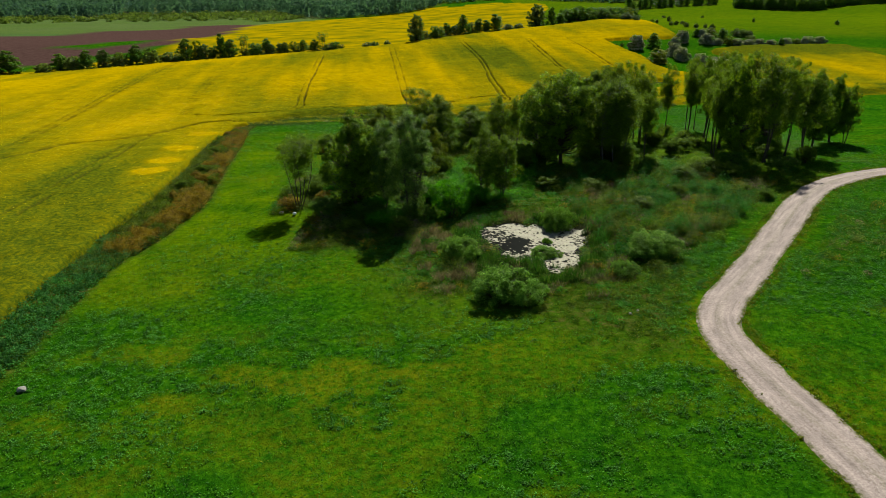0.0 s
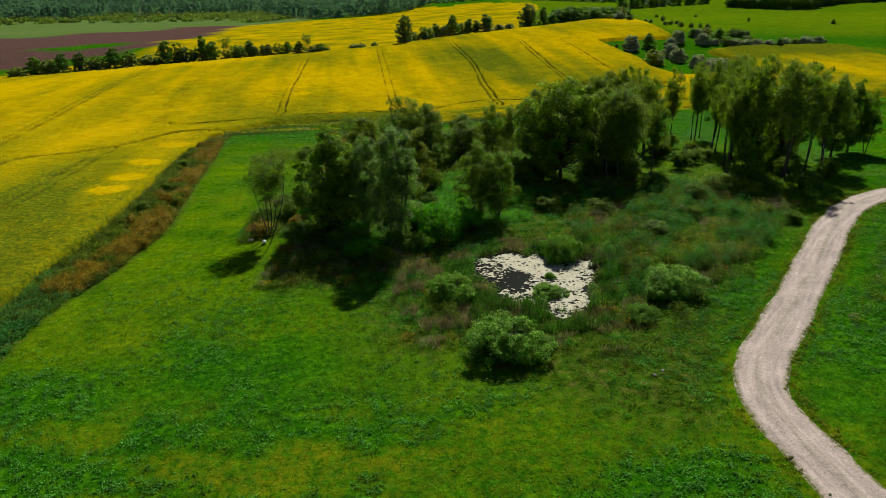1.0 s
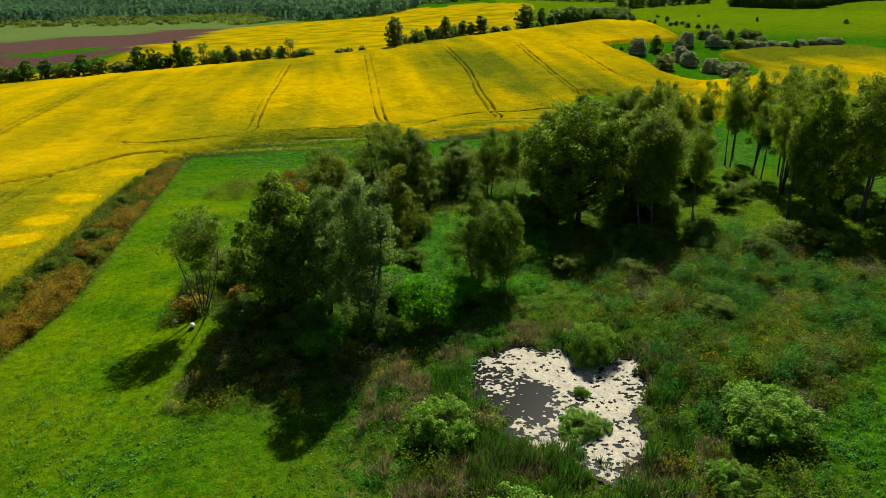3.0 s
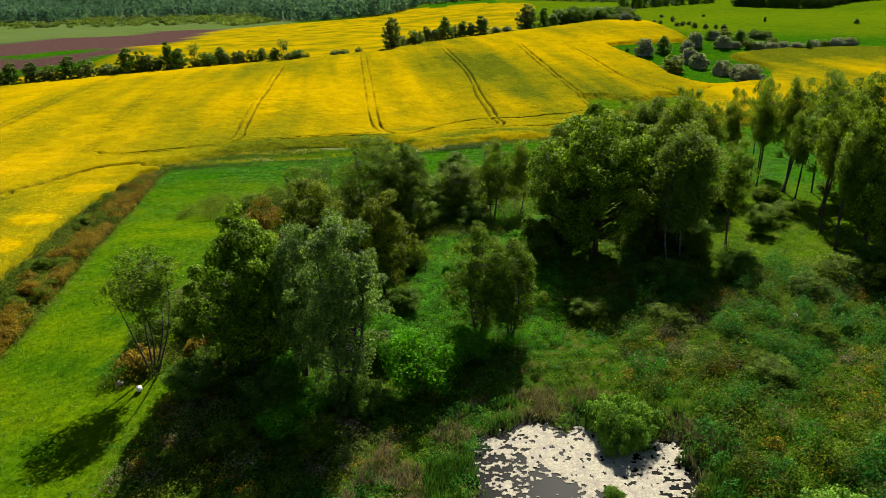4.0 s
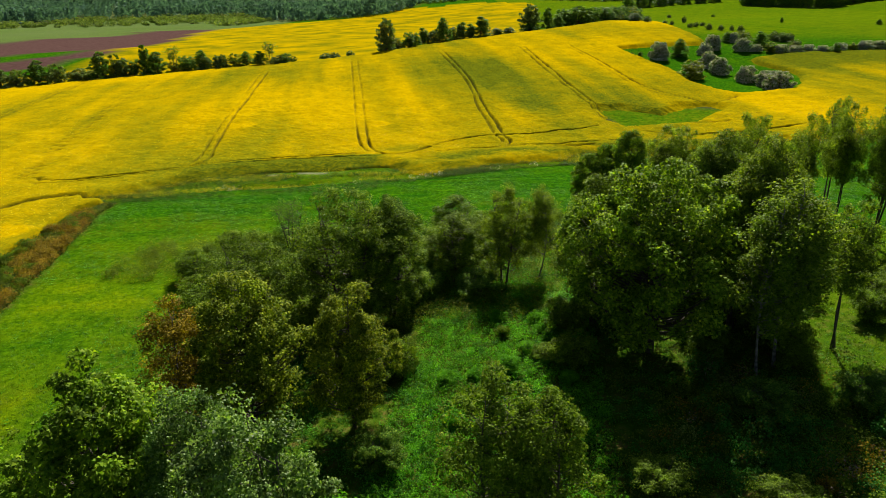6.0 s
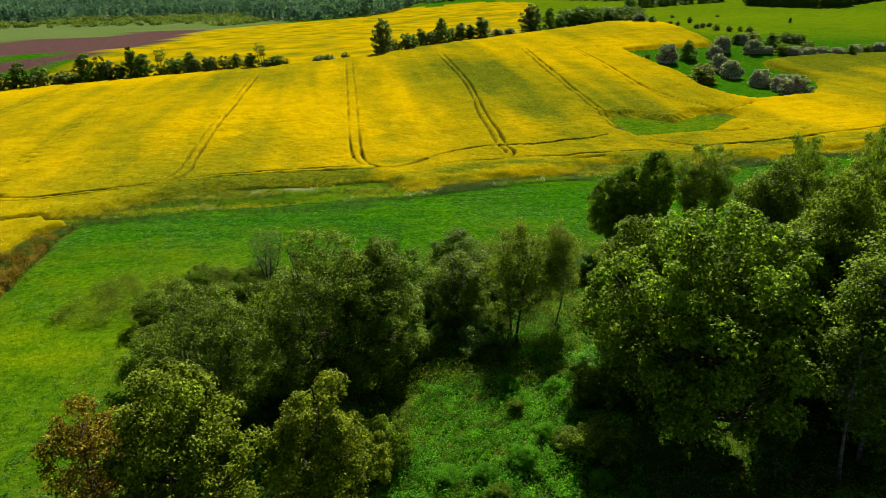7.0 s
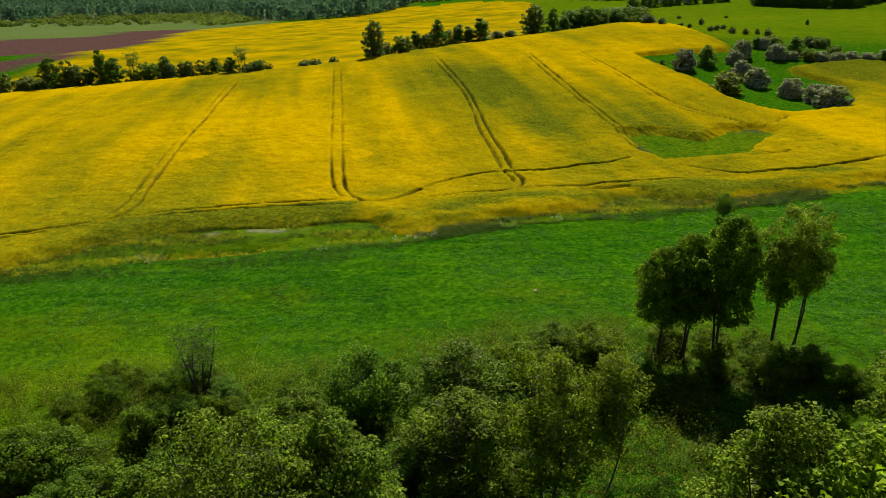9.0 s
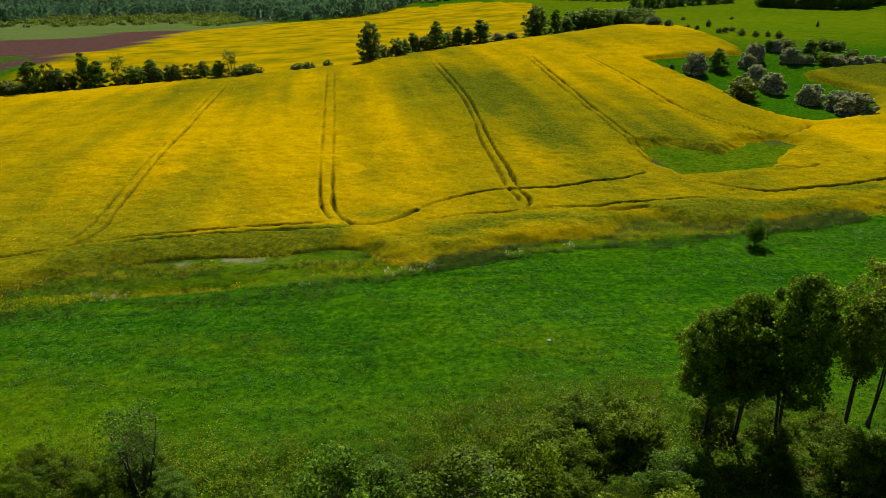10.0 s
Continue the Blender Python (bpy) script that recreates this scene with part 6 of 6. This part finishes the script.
v, f = blades(x[isdry], y[isdry], ground_z(x[isdry], y[isdry]), 0.11, 0.09, 2.0, rng)
stuff("dry_meadow_grass", v, f, M_DRYGRASS, "yellowing dry grass in the meadow", "grass")
# broad-leaved plants in the meadow
x, y = scatter(72000, -46, 62, 24, 176, 1.0)
ok = clear(x, y) & (x > np.interp(y, STRIP_Y, STRIP_MEADOW_X)) & (grid_of(dry, x, y) < 0.35) & (rng.uniform(0, 1, len(x)) > grid_of(lime, x, y) * 1.2)
x, y = x[ok], y[ok]
pick = fnoise(x, y, 9, 121)
sel = (pick > 0.5) & (y < 80)
tufts(x[sel], y[sel], 11, 0.34, 0.15, 0.13, M_CLOVER, "meadow_clover", "bluish-green clover patches in the meadow", "herbs", 0.6)
sel = (pick > 0.54) & (y >= 80)
tufts(x[sel], y[sel], 5, 0.45, 0.03, 0.13, M_CLOVER, "far_clover", "bluish-green clover in the far meadow", "herbs", 1.0)
sel = (pick > 0.40) & (pick <= 0.5)
tufts(x[sel], y[sel], 6, 0.4, 0.08, 0.13, M_FRESHHERB, "meadow_herbs", "broad-leaved herbs in the meadow", "herbs", 1.0)


# ---- small things ----
def boulder(name, x, y, r, mat, label, seed, flat=0.6, sink=0.3):
    bm = bmesh.new()
    bmesh.ops.create_icosphere(bm, subdivisions=2, radius=r)
    for q in bm.verts:
        q.co *= 1 + 0.3 * (noise.noise(q.co * 1.7 / r + Vector((seed, 0, 0))))
        q.co.z *= flat
    me = bpy.data.meshes.new(name)
    bm.to_mesh(me)
    bm.free()
    me.materials.append(mat)
    ob = new(name, me)
    ob.location = (x, y, float(ground_z(x, y)) + r * flat * (1 - sink))
    return tagged(ob, label, "stone")


boulder("stone", -30, 39.7, 0.32, M_STONE, "pale rounded stone lying in the meadow", 1)
boulder("stone", -22.3, 79.6, 0.3, M_STONE, "pale stone in the weeds by the slender tree", 2)
boulder("stone", 13.2, 49.6, 0.16, M_STONE, "grey stone in the grass before the pond", 3)
boulder("stone", 13.9, 50.2, 0.12, M_STONE, "small grey stone in the grass before the pond", 4)
boulder("stone", 8.6, 146.8, 0.2, M_STONE, "pale flat stone in the far meadow", 5, 0.35)
boulder("stone", 25.4, 84.6, 0.25, M_STONE, "small pale stone in the rough grass", 6)


def lathe(name, profile, parent, mat, segs=20, oval=1.5):
    ang = np.linspace(0, 2 * np.pi, segs, endpoint=False)
    v = np.array([[(r * np.cos(a) * oval, r * np.sin(a), z) for a in ang] for r, z in profile]).reshape(-1, 3)
    k = np.arange(segs)
    f = np.concatenate([np.stack([i * segs + k, i * segs + (k + 1) % segs, (i + 1) * segs + (k + 1) % segs, (i + 1) * segs + k], 1) for i in range(len(profile) - 1)])
    return part(name, raw_mesh(name, v, f, mat, True), parent)


tub = new("livestock_tub")
tub.location = (-46.6, 163.6, float(ground_z(-46.6, 163.6)))
tub.rotation_euler = (0.12, 0.0, 0.3)
lathe("shell", [(0.36, 0), (0.42, 0.1), (0.48, 0.5), (0.55, 0.55), (0.55, 0.6), (0.5, 0.6), (0.46, 0.5)], tub, M_PLASTIC)
lathe("lining", [(0.455, 0.5), (0.40, 0.15), (0.01, 0.12)], tub, M_RUBBER)
tagged(tub, "white oval plastic tub on the verge by the crop", "tub")
can = new("canister")
can.location = (-20.6, 78.8, float(ground_z(-20.6, 78.8)) + 0.16)
can.rotation_euler = (1.35, 0.2, 0.5)
lathe("body", [(0.01, 0), (0.17, 0.01), (0.19, 0.05), (0.19, 0.42), (0.15, 0.5), (0.06, 0.53)], can, M_PLASTIC, 14, 1.0)
lathe("cap", [(0.062, 0.53), (0.065, 0.59), (0.01, 0.6)], can, M_PLASTIC, 12, 1.0)
tagged(can, "white plastic canister dumped in the weeds", "canister")

# fallen dry branches in the rough grass
rng = np.random.default_rng(131)
for i, (bx, by) in enumerate([(25.2, 83.4), (26.4, 82.2), (24.0, 86.4), (13.6, 63.8), (14.4, 65.4), (12.9, 61.8)]):
    paths = []
    for j in range(7):
        a = rng.uniform(0, 6.28)
        p0 = np.array([bx + rng.normal() * 0.3, by + rng.normal() * 0.3, 0.0])
        p1 = p0 + np.array([np.cos(a), np.sin(a) * 0.6, 0]) * rng.uniform(0.5, 1.3)
        p0[2], p1[2] = float(ground_z(p0[0], p0[1])) + 0.05, float(ground_z(p1[0], p1[1])) + rng.uniform(0.05, 0.35)
        paths.append([(p0, 0.035), ((p0 + p1) / 2 + [0, 0, 0.08], 0.025), (p1, 0.008)])
    v, f = tubes(paths, 5)
    tagged(new("brushwood", raw_mesh("brushwood", v, f, M_DEAD, True)), "dry brown brushwood lying in rough grass", "brushwood", "brushwood heaps")

# farm building beyond the fields
barn = new("barn")
bz = float(ground_z(172, 640))
barn.location = (172, 640, bz)
barn.rotation_euler = (0, 0, 0.15)


def box(name, size, at, parent, mat, label=""):
    bm = bmesh.new()
    bmesh.ops.create_cube(bm, size=1, matrix=Matrix.Translation(at) @ Matrix.Diagonal((*size, 1)))
    bmesh.ops.bevel(bm, geom=bm.edges[:], offset=0.04, segments=1, affect="EDGES")
    me = bpy.data.meshes.new(name)
    bm.to_mesh(me)
    bm.free()
    me.materials.append(mat)
    return part(name, me, parent, label)


box("wall", (24, 9, 4), (0, 0, 2), barn, M_PLASTER)
rv = [(-12.6, -5.2, 3.8), (12.6, -5.2, 3.8), (12.6, 0, 8), (-12.6, 0, 8), (-12.6, 5.2, 3.8), (12.6, 5.2, 3.8)]
part("roof", raw_mesh("roof", rv, [(0, 1, 2, 3), (3, 2, 5, 4)], M_ROOF), barn)
for i in range(5):
    box("window", (1.4, 0.2, 1.2), (-9 + 4.5 * i, -4.55, 2.2), barn, M_RUBBER)
tagged(barn, "long plastered barn with a worn reddish roof", "barn")
